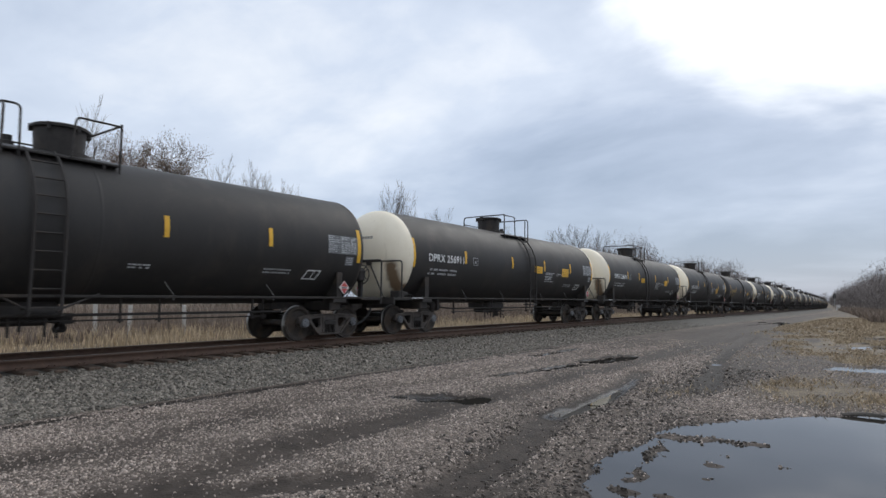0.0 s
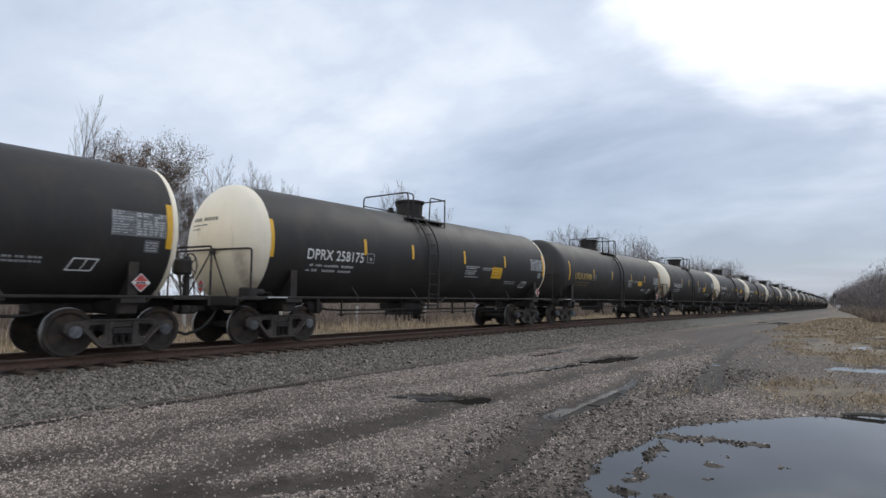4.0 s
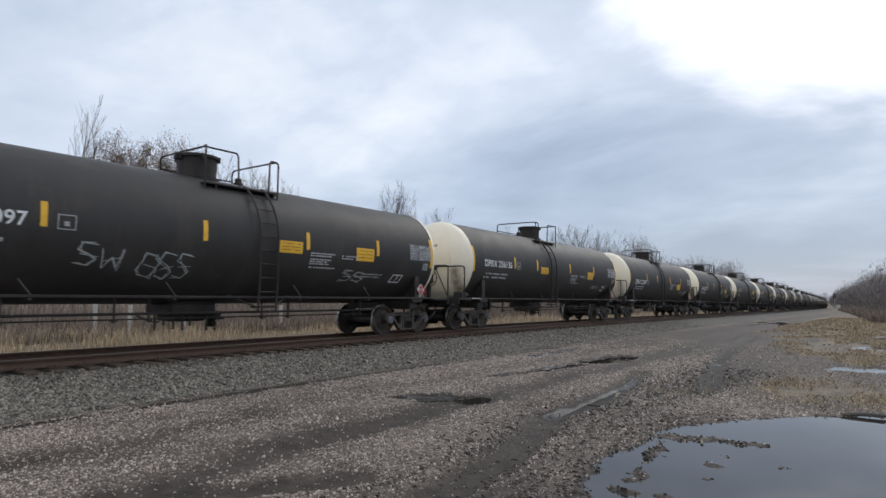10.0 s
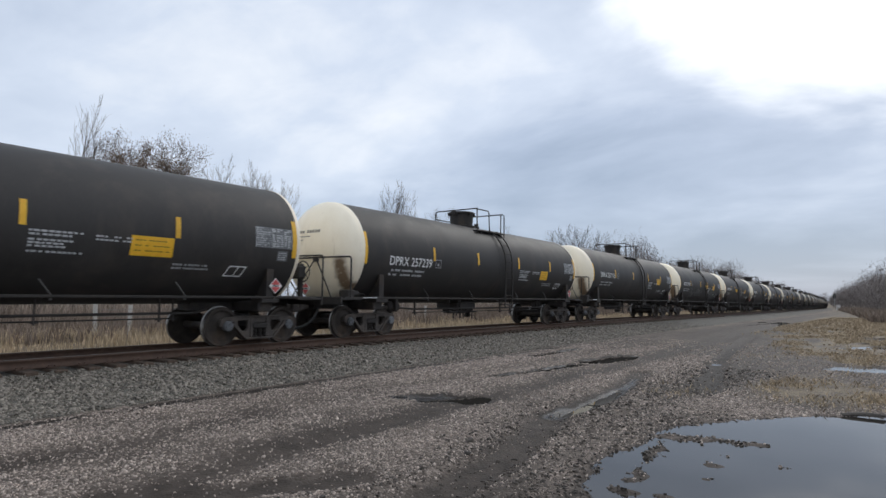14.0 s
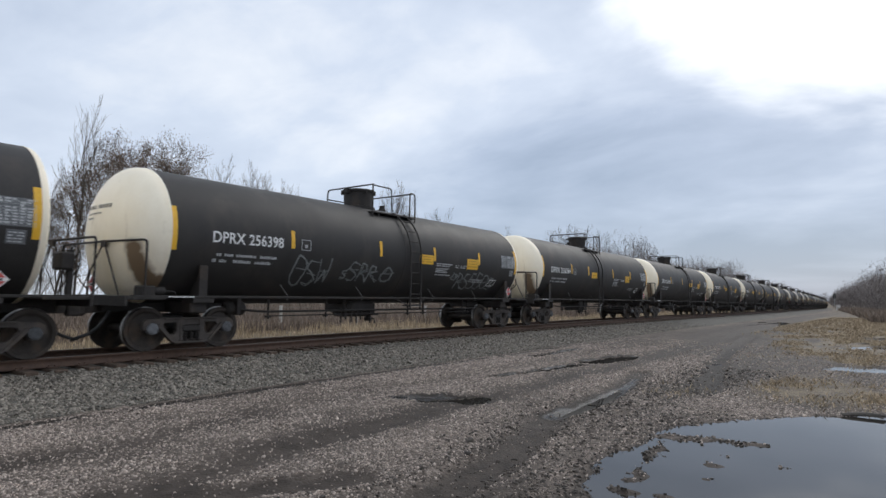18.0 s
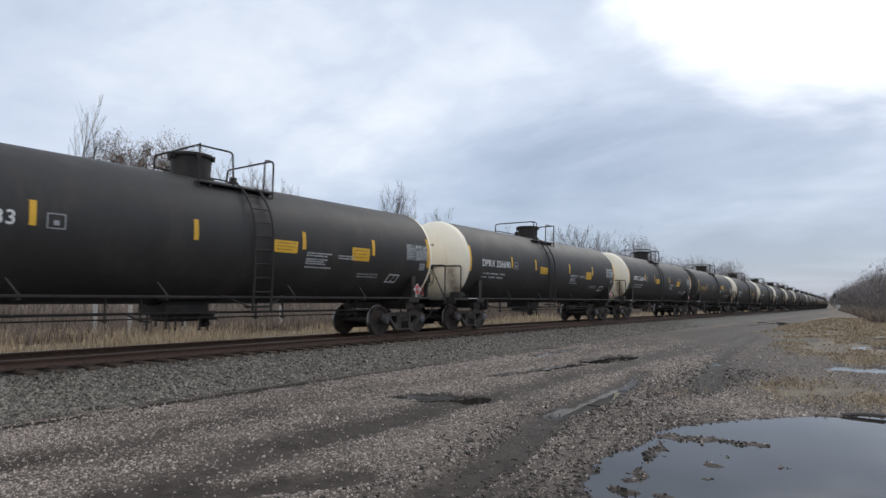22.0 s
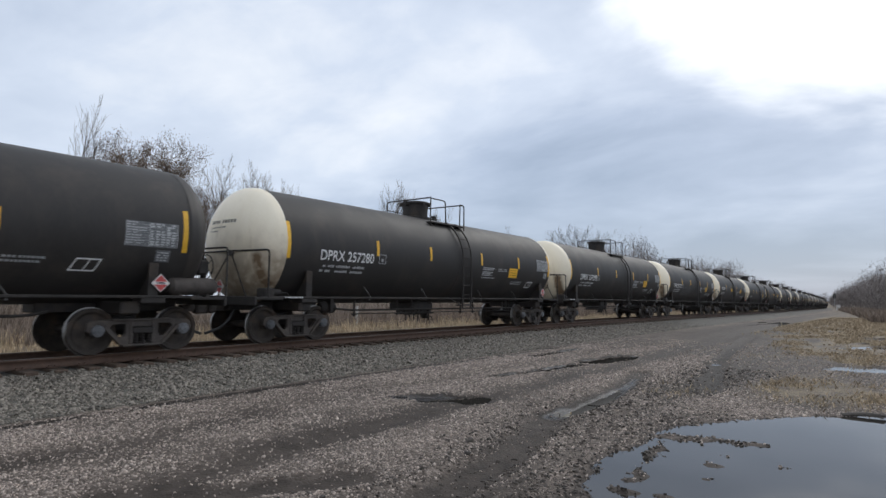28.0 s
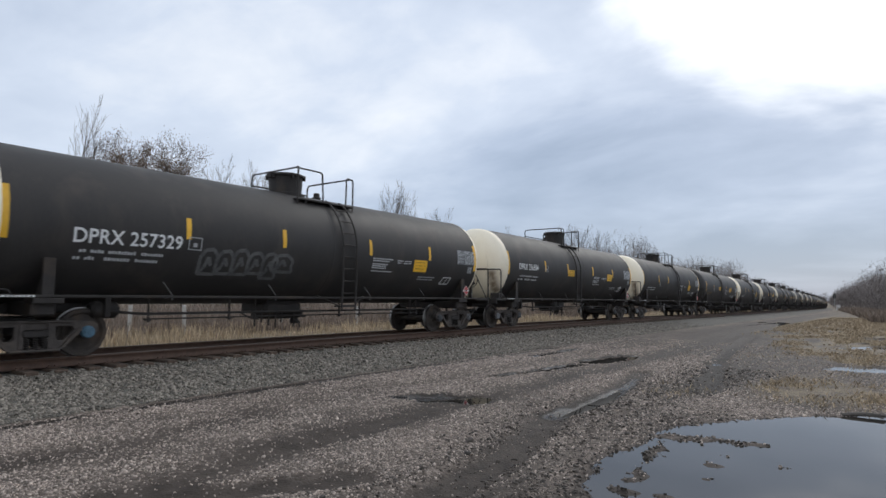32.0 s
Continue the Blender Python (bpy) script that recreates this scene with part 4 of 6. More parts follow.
def under_gear(car):
    for s in (-1, 1):
        o = part("stub_sill", shared("stub_sill", lambda: finish("stub_sill", box(box(bmesh.new(), -0.3, 0.3, 5.2, 8.05, 0.82, 1.12, 0.02), -1.35, 1.35, 6.31, 6.71, 0.80, 1.06, 0.03), M["steel"])), None, car)
        o.matrix_basis = pose(0, 0, 0, 0, 0, 0 if s > 0 else 180)
    for s in (-1, 1):
        b2 = bmesh.new()
        box(b2, 1.43, 1.47, -HALF - 0.72, HALF + 0.72, 1.125, 1.18, 0.008)
        box(b2, 1.28, 1.44, -HALF - 0.72, HALF + 0.72, 1.16, 1.175)
        o = part("side_sill", shared("side_sill", lambda: finish("side_sill", b2, M["steel"])), None, car)
        o.matrix_basis = pose(0, 0, 0, 0, 0, 0 if s > 0 else 180)
    # braces from the side sill down under the tank
    for y in (-4.25, -1.6, 1.75, 4.3):
        o = part("sill_brace", shared("sill_brace", lambda: finish("sill_brace", box(tube(bmesh.new(), [(1.45, 0.10, 1.15), (1.36, -0.10, 1.46)], 0.014, 6), 1.15, 1.42, 0.06, 0.12, 1.08, 1.15), M["pipe"])), None, car)
        o.matrix_basis = pose(0, y, 0)
    # train line pipe and rigging below, with hangers
    pipe = bmesh.new()
    tube(pipe, bend([(0.9, -5.2, 0.86), (1.15, -4.7, 0.80), (1.15, 4.8, 0.80), (0.9, 5.2, 0.86)], 0.2), 0.028, 8)
    tube(pipe, [(1.10, -4.6, 0.69), (1.10, 4.4, 0.69)], 0.018, 6)
    part("brake_pipe", shared("brake_pipe", lambda: finish("brake_pipe", pipe, M["steel"])), None, car)
    for y in (-4.5, -2.6, -1.9, 0.9, 1.7, 4.0, 4.3):
        o = part("pipe_hanger", shared("pipe_hanger", lambda: finish("pipe_hanger", box(box(bmesh.new(), 1.09, 1.15, -0.01, 0.01, 0.62, 1.10), 1.05, 1.19, -0.04, 0.04, 0.655, 0.68), M["steel"])), None, car)
        o.matrix_basis = pose(0, y, 0)
    out = lathe(bmesh.new(), [(0.42, 0.0), (0.42, 0.11), (0.5, 0.13), (0.56, 0.1), (0.62, 0.1), (0.66, 0.22), (0.80, 0.24)], 20, "z", (0.0, 0.25, 0))
    box(out, -0.35, 0.35, 0.12, 0.38, 0.60, 0.66, 0.01)
    tube(out, [(0, 0.25, 0.52), (0.5, 0.0, 0.5), (0.55, 0.0, 0.35)], 0.02, 6)
    box(out, -0.55, 0.55, -1.15, 0.05, 0.72, 1.04, 0.08)
    box(out, -0.40, 0.40, -0.95, -0.10, 0.58, 0.76, 0.06)
    for yy in (-1.45, -1.25, -1.02, -0.80, -0.62, -0.2):
        box(out, 0.50, 0.54, yy - 0.02, yy + 0.02, 0.44 + 0.07 * math.sin(9 * yy), 0.85, 0.005)
    tube(out, bend([(0.6, -1.9, 0.75), (0.62, -1.62, 0.62), (0.62, -1.4, 0.60)], 0.06), 0.022, 6)
    part("bottom_outlet", shared("bottom_outlet", lambda: finish("bottom_outlet", out, M["steel"])), None, car)
    res = lathe(bmesh.new(), [(-5.50, 0.0), (-5.50, 0.12), (-5.44, 0.17), (-5.02, 0.17), (-4.96, 0.12), (-4.96, 0.0)], 20, "y", (0.75, 0, 0.88))
    box(res, 0.7, 1.0, -5.3, -5.2, 0.75, 1.15)
    part("air_reservoir", shared("air_reservoir", lambda: finish("air_reservoir", res, M["steel"])), None, car)


def end_gear(car, s, brake, dark=False, ext=0.0):
    """Deck, hand rail, coupler, hose and saddle at one end; s is -1 at the leading end."""
    y0 = s * HALF

    def put(name, maker, label="", m=None):
        o = part(name, shared(name + "_%d" % dark, maker), None, car, label)
        o.matrix_basis = pose(0, ext, 0) @ (m or pose(0, 0, 0, 0, 0, 0 if s < 0 else 180))
        return o

    def deck():
        bm = box(bmesh.new(), -1.48, 1.48, -HALF - 0.86, -HALF - 0.06, 1.09, 1.15, 0.008)
        box(bm, -1.5, 1.5, -HALF - 0.90, -HALF - 0.84, 0.96, 1.17, 0.008)
        return finish("end_deck", bm, M["steel"])

    def rail():
        mid, out = -HALF - 0.86, -HALF - 0.90
        bm = tube(bmesh.new(), bend([(1.46, -HALF - 0.50, 1.14), (1.46, -HALF - 0.50, 2.31), (0.40, mid, 2.29), (-1.46, out, 2.28), (-1.46, out, 1.14)], 0.1), 0.023, 8)
        if not dark:
            tube(bm, [(0.40, mid, 2.29), (0.98, mid + 0.08, 1.15)], 0.018, 6)
            tube(bm, [(0.40, mid, 2.29), (-0.55, out, 1.15)], 0.018, 6)
            box(bm, 0.31, 0.49, mid - 0.03, mid + 0.03, 2.17, 2.31)
        return finish("end_rail", bm, M["steel"])

    def coupler():
        bm = box(bmesh.new(), -0.08, 0.08, -8.30, -7.9, 0.80, 0.96, 0.02)
        box(bm, -0.17, 0.06, -8.52, -8.26, 0.74, 1.02, 0.04)
        box(bm, 0.02, 0.16, -8.47, -8.28, 0.76, 1.0, 0.04)
        return finish("coupler", bm, M["cast"])

    def hose():
        return finish("brake_hose", tube(bmesh.new(), bend([(0.33, -7.92, 0.84), (0.35, -8.06, 0.60), (0.22, -8.22, 0.38), (0.0, -8.50, 0.25)], 0.14, 5), 0.034, 8), M["ink"])

    def saddle():
        bm = bmesh.new()
        for sx in (1,):
            loop = [(1.06, 1.08), (1.42, 1.08), (1.46, 1.84), (1.38, 1.84), (1.28, 1.66), (1.12, 1.42), (0.95, 1.22)]
            vs = [[bm.verts.new((sx * x, -HALF + yy, z)) for x, z in loop] for yy in (0.76, 0.80)]
            bm.faces.new(vs[0]), bm.faces.new(vs[1][::-1])
            for i in range(len(loop)):
                k = (i + 1) % len(loop)
                bm.faces.new((vs[0][i], vs[0][k], vs[1][k], vs[1][i]))
            box(bm, *sorted((sx * 1.41, sx * 1.46)), -HALF + 0.68, -HALF + 0.88, 1.12, 1.84, 0.005)
            box(bm, *sorted((sx * 1.05, sx * 1.47)), -HALF + 0.55, -HALF + 1.05, 1.02, 1.12, 0.01)
        return finish("saddle", bm, M["steel"])

    put("end_deck", deck), put("end_rail", rail), put("coupler", coupler), put("brake_hose", hose), put("saddle", saddle), put("saddle", saddle, "", pose(0, 2 * s * (HALF - 0.78), 0, 0, 0, 180 if s < 0 else 0))

    def valve_box():
        bm = box(bmesh.new(), 0.98, 1.36, -HALF - 0.50, -HALF - 0.22, 1.14, 1.38, 0.03)
        lathe(bm, [(-HALF - 0.24, 0.0), (-HALF - 0.24, 0.09), (-HALF + 0.02, 0.09), (-HALF + 0.04, 0.06), (-HALF + 0.04, 0.0)], 14, "y", (1.20, 0, 1.27))
        tube(bm, bend([(1.2, -HALF, 1.27), (1.25, -HALF + 0.25, 1.26), (1.25, -HALF + 0.30, 1.10)], 0.06), 0.02, 6)
        return finish("valve_box", bm, M["steel"])

    if s > 0 or not dark:
        put("valve_box", valve_box)

    def sill_text():
        rn = random.Random(6)
        bm, y = bmesh.new(), -HALF
        while y < -HALF + 0.55:
            w = rn.uniform(0.03, 0.06)
            box(bm, 1.470, 1.473, y, y + w, 1.138, 1.168)
            y += w + 0.02
        return finish("sill_text", bm, M["white"])

    tagged(put("sill_text", sill_text), kind="stuff")
    if brake:
        def bw():
            bm = bmesh.new()
            c = Vector((-0.75, -HALF - 0.82, 1.85))
            tube(bm, [c + Vector((0.28 * math.cos(a), 0, 0.28 * math.sin(a))) for a in [2 * math.pi * k / 20 for k in range(20)]], 0.016, 6, closed=True)
            for k in range(5):
                a = 2 * math.pi * k / 5
                tube(bm, [c, c + Vector((0.27 * math.cos(a), 0.0, 0.27 * math.sin(a)))], 0.011, 5)
            return finish("brake_wheel", bm, M["steel"])

        def bs():
            bm = box(bmesh.new(), -0.82, -0.68, -HALF - 0.80, -HALF - 0.70, 1.14, 2.05, 0.01)
            box(bm, -0.95, -0.55, -HALF - 0.78, -HALF - 0.50, 1.65, 2.0, 0.04)
            return finish("brake_stand", bm, M["steel"])

        put("brake_wheel", bw), put("brake_stand", bs)


def top_gear(car, back=False, slide=0.0):
    """Platform, rails, valve housing and side ladder; the ladder stands at the leading or the trailing end."""
    F, B, S, Z0, Z1 = -1.38, 0.68, 1.0, 3.80, 4.62        # platform's ends, half width, floor, rail height

    def platform():
        bm = bmesh.new()
        box(bm, 0.50, S + 0.02, F, B, Z0 - 0.04, Z0, 0.006)
        box(bm, -S - 0.02, -0.50, F, B, Z0 - 0.04, Z0, 0.006)
        box(bm, -0.52, 0.52, F, F + 0.35, Z0 - 0.04, Z0, 0.006)
        for y in (F + 0.3, B - 0.3):
            box(bm, -S, S, y - 0.03, y + 0.03, Z0 - 0.10, Z0 - 0.035)
            for sx in (-1, 1):
                box(bm, sx * 0.95 - 0.03, sx * 0.95 + 0.03, y - 0.03, y + 0.03, Z0 - 0.22, Z0 - 0.03)
        return finish("platform", bm, M["steel"])

    def front_rail():
        bm = tube(bmesh.new(), bend([(S, F + 0.02, Z0 - 0.15), (S, F + 0.02, Z1), (-S, F + 0.02, Z1), (-S, F + 0.02, Z0 - 0.15)], 0.14), 0.024, 8)
        tube(bm, bend([(S, F + 0.30, Z0), (S, F + 0.28, Z1 - 0.02), (S * 0.9, F + 0.02, Z1)], 0.1), 0.022, 8)
        return finish("platform_rail", bm, M["steel"])

    def back_rail():
        bm = tube(bmesh.new(), bend([(-S, B, Z0 - 0.15), (-S, B, Z1), (S, B, Z1)], 0.14), 0.024, 8)
        tube(bm, [(S, B, Z1 + 0.03), (S, B, Z0 - 0.22)], 0.024, 8)
        tube(bm, bend([(S, B, Z1 - 0.02), (S, B - 0.85, Z1 - 0.02), (S, B - 0.9, Z0)], 0.1), 0.022, 8)
        return finish("platform_rail", bm, M["steel"])

    def far_rail():
        return finish("platform_rail", tube(bmesh.new(), [(-S, F, Z1 - 0.3), (-S, B, Z1 - 0.3)], 0.02, 8), M["steel"])

    def housing():
        c = (0, 0.29 if back else -0.07, 0)
        bm = lathe(bmesh.new(), [(3.92, 0.44), (4.46, 0.47), (4.49, 0.47), (4.495, 0.53), (4.545, 0.53), (4.57, 0.49), (4.59, 0.0)], 32, "z", c)
        lathe(bm, [(3.9, 0.54), (4.02, 0.54), (4.04, 0.44)], 32, "z", c)
        for k in range(6):
            a = 2 * math.pi * k / 6 + 0.3
            x, y = 0.51 * math.cos(a), c[1] + 0.51 * math.sin(a)
            box(bm, x - 0.03, x + 0.03, y - 0.03, y + 0.03, 4.42, 4.56)
        box(bm, -0.07, 0.07, c[1] + 0.44, c[1] + 0.58, 4.42, 4.57, 0.01)
        return finish("valve_housing", bm, M["steel"])

    def vent():
        return finish("safety_vent", lathe(bmesh.new(), [(3.9, 0.13), (4.12, 0.13), (4.14, 0.09), (4.24, 0.09), (4.26, 0.0)], 14, "z", (-0.1, -0.95, 0)), M["steel"])

    def turned(mk, back):
        me = mk()
        if back:
            me.transform(Matrix.Diagonal((1, -1, 1, 1)))
            me.flip_normals()
        return me

    for nm, mk, key in (("platform", platform, 0), ("platform_rail", front_rail, 1), ("platform_rail", back_rail, 2), ("platform_rail", far_rail, 3), ("valve_housing", housing, 4), ("safety_vent", vent, 5)):
        part(nm, shared("top_%d_%d" % (key, back), lambda: turned(mk, back)), None, car).matrix_basis = pose(0, slide, 0)

    def path(side):
        pts = []
        for k in range(9):
            a = radians(58 - 64 * k / 8)
            pts.append(((R + 0.09) * math.cos(a), side, ZC + (R + 0.09) * math.sin(a)))
        return pts + [(R + 0.10, side, 1.8), (R + 0.06, side, 0.80)]

    def stringer():
        bm = bmesh.new()
        tube(bm, path(0.0), 0.030, 6)
        return finish("ladder_rail", bm, M["steel"])

    g = -1 if back else 1
    for yy in (slide - g * 0.97, slide - g * 0.46) if back else (slide - 0.97, slide - 0.46):
        o = part("ladder_rail", shared("ladder_rail", stringer), None, car)
        o.matrix_basis = pose(0, yy, 0)
    for k in range(9):
        z = 0.95 + 0.33 * k
        x = R + 0.07 if z < 2.3 else (R + 0.09) * math.cos(math.asin(min(0.98, (z - ZC) / (R + 0.09))))
        o = part("rung", shared("rung", lambda: finish("rung", tube(bmesh.new(), [(0, -0.255, 0), (0, 0.255, 0)], 0.018, 6), M["steel"])), None, car)
        o.matrix_basis = pose(x, slide - 0.715 * g, z)
    o = part("ladder_foot", shared("ladder_foot_%d" % back, lambda: turned(lambda: finish("ladder_foot", box(tube(tube(bmesh.new(), [(1.52, -0.46, 0.92), (1.40, 0.25, 1.2)], 0.02, 6), [(1.52, -0.97, 0.92), (1.40, -1.45, 1.2)], 0.02, 6), 1.3, 1.62, -0.99, -0.44, 0.90, 0.94), M["steel"]), back)), None, car)
    o.matrix_basis = pose(0, slide, 0)


def placard(car, m, red, label):
    def plate(col):
        s = 0.19
        bm = bmesh.new()
        f = [(0, -s), (s, 0), (0, s), (-s, 0)]
        prism(bm, [f], 0.0, 0.008)
        return finish("placard", bm, col)

    p = part("placard", shared("placard_back", plate, M["placard"]), None, car, label)
    p.matrix_basis = m

    def inner():
        bm = bmesh.new()
        for k in range(2):
            sgn = 1 if k else -1
            prism(bm, [[(-0.135, sgn * 0.03), (0.135, sgn * 0.03), (0.0, sgn * 0.165)][::sgn]], 0.009, 0.012)
        return finish("placard_field", bm, M["red"])

    def digits():
        bm = bmesh.new()
        for k in range(4):
            box(bm, 0.0085, 0.0115, -0.085 + k * 0.046, -0.053 + k * 0.046, -0.022, 0.022)
        return finish("placard_digits", bm, M["ink"])

    part("placard_field", shared("placard_inner", inner), None, p)
    part("placard_digits", shared("placard_digits", digits), None, p)


def tank_car(k, number="", heads="cream", stripe="dprx", yellow=(), scribble=0, blue=0, back=False, slide=0.0, stripes=(-4.0, -1.75, 1.31, 4.13), span=(-6.3, -4.2), grime=(0.5, 0.15)):
    """One tank car, its base on the rails, leading end towards -y."""
    rnd = random.Random(100 + k)
    cream = heads == "cream"
    label = "black tank wagon with cream dished ends rolling on the track" if cream else "all-black tank wagon with black dished ends rolling on the track"
    if scribble:
        label = "black tank wagon with cream ends and pale graffiti on its side"
    car = tagged(new("tank_car"), label, "tank wagon", "tank wagons of the train")
    ext = 0.40 if stripe == "utlx" else 0.05        # the amber-lettered wagons are a little longer
    body = part("tank_shell", shared("tank_shell", shell_mesh), None, car)
    body.matrix_basis = Matrix.Translation((0, (ext - FORE) / 2, 0)) @ Matrix.Diagonal((1, 1 + (ext + FORE) / (2 * HALF), 1, 1))
    for s in (-1, 1):
        hm = shared("tank_head", head_mesh, M["cream"] if cream else M["black"], HEAD if s < 0 or stripe == "utlx" else FLAT)
        h = part("tank_head", hm, None, car, "cream dished end" if cream else "black dished end")
        h.matrix_basis = pose(0, s * HALF + (ext if s > 0 else -FORE), 0, 0, 0, 0 if s < 0 else 180)
        h.color = (grime[0] if s < 0 else 0.2, grime[1], 0, 1)
    bogie(car, -6.51, blue)
    bogie(car, 6.51 + ext)
    under_gear(car)
    end_gear(car, -1, False, not cream)
    end_gear(car, 1, True, not cream, ext)
    top_gear(car, back, slide)
    # yellow reflectors
    marks = ((-6.95, 0.11, -15.9, 18.3), (-3.95, 0.08, -8.4, 7.8), (-1.29, 0.08, -9.0, 7.2), (1.86, 0.08, -8.9, 7.5), (4.12 if k == 16 else 4.40, 0.08, -9.4, 6.0), (7.46, 0.11, -15.9, 18.3))
    for y0, w, a0, a1 in marks if stripe == "utlx" else ((-7.30, 0.13, -13.8, 22), *[(c - 0.055, 0.11, -4.5, 12.5) for c in stripes], (7.15, 0.13, -13.8, 22)):
        part("reflector", shared("reflector_%d_%d" % (round(w * 100), round(-10 * a0)), lambda: finish("reflector", skin(bmesh.new(), 0, w, a0, a1), M["yellow"])), None, car).matrix_basis = pose(0, y0, 0)
    old = number.startswith(("DPRX 256", "DPRX 257113"))            # the older wagons are lettered higher
    ink = M["white"] if stripe == "dprx" else M["amber"]
    if number:
        height = 0.27 if stripe == "dprx" else 0.30
        part("car_number", lettering(number, 0.245 if old else height, span[0] - 0.05, span[1] - 0.04, -4.8 if old else -13.0), ink, car, "white stencilled car number" if stripe == "dprx" else "amber stencilled car number")
    b = bmesh.new()
    for a, words in zip((-13.6, -19.0) if old else (-17.6, -23.0), ((2, 4, 9, 8), (2, 3, 8, 8))):
        y = span[0] + (0.10 if words[1] == 4 else 0.02)
        for j, n in enumerate(words):
            for _ in range(n):
                w = rnd.uniform(0.034, 0.050)
                tall = rnd.uniform(1.9, 2.7)
                skin(b, y, y + w, a - 2.7, a - 2.7 + tall, 0.006, 0.003, 1, 1)
                y += w + 0.018
            y += (0.07, 0.07, 0.10, 0)[j] + (0.10 if words[1] == 3 and j == 1 else 0)
    tagged(part("weight_text", b, M["pale_ink"] if stripe == "dprx" else M["amber_dim"], car), kind="stuff")
    part("test_box", shared("test_box", lambda: finish("test_box", skin(frame_on_skin(bmesh.new(), -3.90, -3.59, -13, -2.5, 0.02), -3.79, -3.70, -10.5, -7.2, na=2), M["grey_paint"])), None, car).matrix_basis = Matrix.Translation((0, 0, ZC)) @ Euler((0, radians(-7.5 if old else 0), 0)).to_matrix().to_4x4() @ Matrix.Translation((0, (0.06 if back else -0.14) if old else 0, -ZC))
    for (y0, y1, a0, a1) in yellow:
        p = part("yellow_panel", skin(bmesh.new(), y0, y1, a0, a1, na=4), M["yellow"], car, "yellow lettered panel")
        bb = bmesh.new()
        for j in range(3 if a1 - a0 > 8 else 2):
            bars(bb, rnd, y0 + 0.08, y1 - 0.08, a1 - (a1 - a0) * (0.18 + 0.26 * j), 1, 2, 0.9, 0.3, 0.008)
        tagged(part("panel_text", bb, M["panel_ink"], p), kind="stuff")
    b = bmesh.new()
    n0 = stripes[2] + 0.11
    for a, w in () if k == 0 else ((-6.6, 0.88), (-9.0, 0.74), (-12.6, 0.72), (-14.8, 0.60), (-17.0, 0.66), (-20.8, 0.90)):
        bars(b, rnd, n0, n0 + w, a, 1, 2.5, 1.35, 0.1, size=1.3)
    if k:
        bars(b, rnd, n0 + 1.10, n0 + 1.78, -7.2, 2, 2.5, 1.2, size=1.2)
    else:
        bars(b, rnd, 0.9, 1.35, -27, 2, 2.5, 1.2, size=1.2)
    tagged(part("notice_text", b, M["pale_ink"], car), kind="stuff")
    t = part("data_table", shared("data_table", lambda: finish("data_table", skin(skin(bmesh.new(), 6.0, 7.08, -6.0, 13.0, 0.004, 0.003), 6.66, 6.96, -17.5, -8.0, 0.004, 0.003), M["plate"])), None, car, "grey table of inspection data")
    t.matrix_basis = pose(0, ext + (0.06 if back else 0.0), 0)
    if stripe == "utlx":
        t.matrix_basis = Matrix.Translation((0, 0.26, ZC)) @ Euler((0, radians(7), 0)).to_matrix().to_4x4() @ Matrix.Translation((0, 0, -ZC))
        tank = lathe(bmesh.new(), [(6.95, 0.0), (6.95, 0.13), (7.03, 0.19), (8.00, 0.19), (8.08, 0.13), (8.08, 0.0)], 20, "y", (1.15, ext, 1.38))
        for yy in (7.2, 7.85):
            box(tank, 1.05, 1.25, ext + yy - 0.03, ext + yy + 0.03, 1.15, 1.24)
        part("air_reservoir", tank, M["cast"], car, "grey air reservoir on the end deck")
    b = bmesh.new()
    rn2 = random.Random(3)
    for r in range(9):
        a = 12.3 - 1.95 * r
        bars(b, rn2, 6.03, 6.03 + rn2.uniform(0.2, 0.42), a, 1, 2.4, 0.75, 0.2, size=1.1)
        for col in range(5):
            if rn2.random() < 0.8:
                skin(b, 6.50 + 0.112 * col, 6.58 + 0.112 * col + rn2.uniform(-0.03, 0.015), a - rn2.uniform(0.7, 1.3), a, 0.006, 0.003, 1, 1)
        skin(b, 6.02, 7.06, a - 1.75, a - 1.62, 0.006, 0.003, 1, 1)
    for r in range(4):
        bars(b, rn2, 6.69, 6.93, -9.5 - 2.0 * r, 1, 2.4, 0.9, 0.2, size=1.1)
    for y in (6.01, 6.48, 7.07):
        skin(b, y, y + 0.010, -5.8, 12.8, 0.006, 0.003, 1, 4)
    tagged(part("table_text", shared("table_text", lambda: finish("table_text", b, M["pale_ink"])), None, t), kind="stuff")
    part("stencil_frame", shared("stencil_frame", lambda: finish("stencil_frame", skin(frame_on_skin(bmesh.new(), 5.36, 5.82, -35, -24.5, 0.028, 0.10), 5.6, 5.62, -35, -25, na=3, slant=0.1), M["white"])), None, car)
    b = bmesh.new()
    bars(b, rnd, 4.1, 4.95, -25, 2, 3.2, 1.6, 0.15)
    tagged(part("notice_text", b, M["grey_paint"], car), kind="stuff")
    placard(car, pose(1.50, 6.62 + ext, 1.43), True, "red and white diamond hazard placard")
    placard(car, pose(0.05, -HALF - 0.90, 1.40, 0, 0, -90), True, "red and white diamond hazard placard")
    hb = bmesh.new()
    rn3 = random.Random(8)
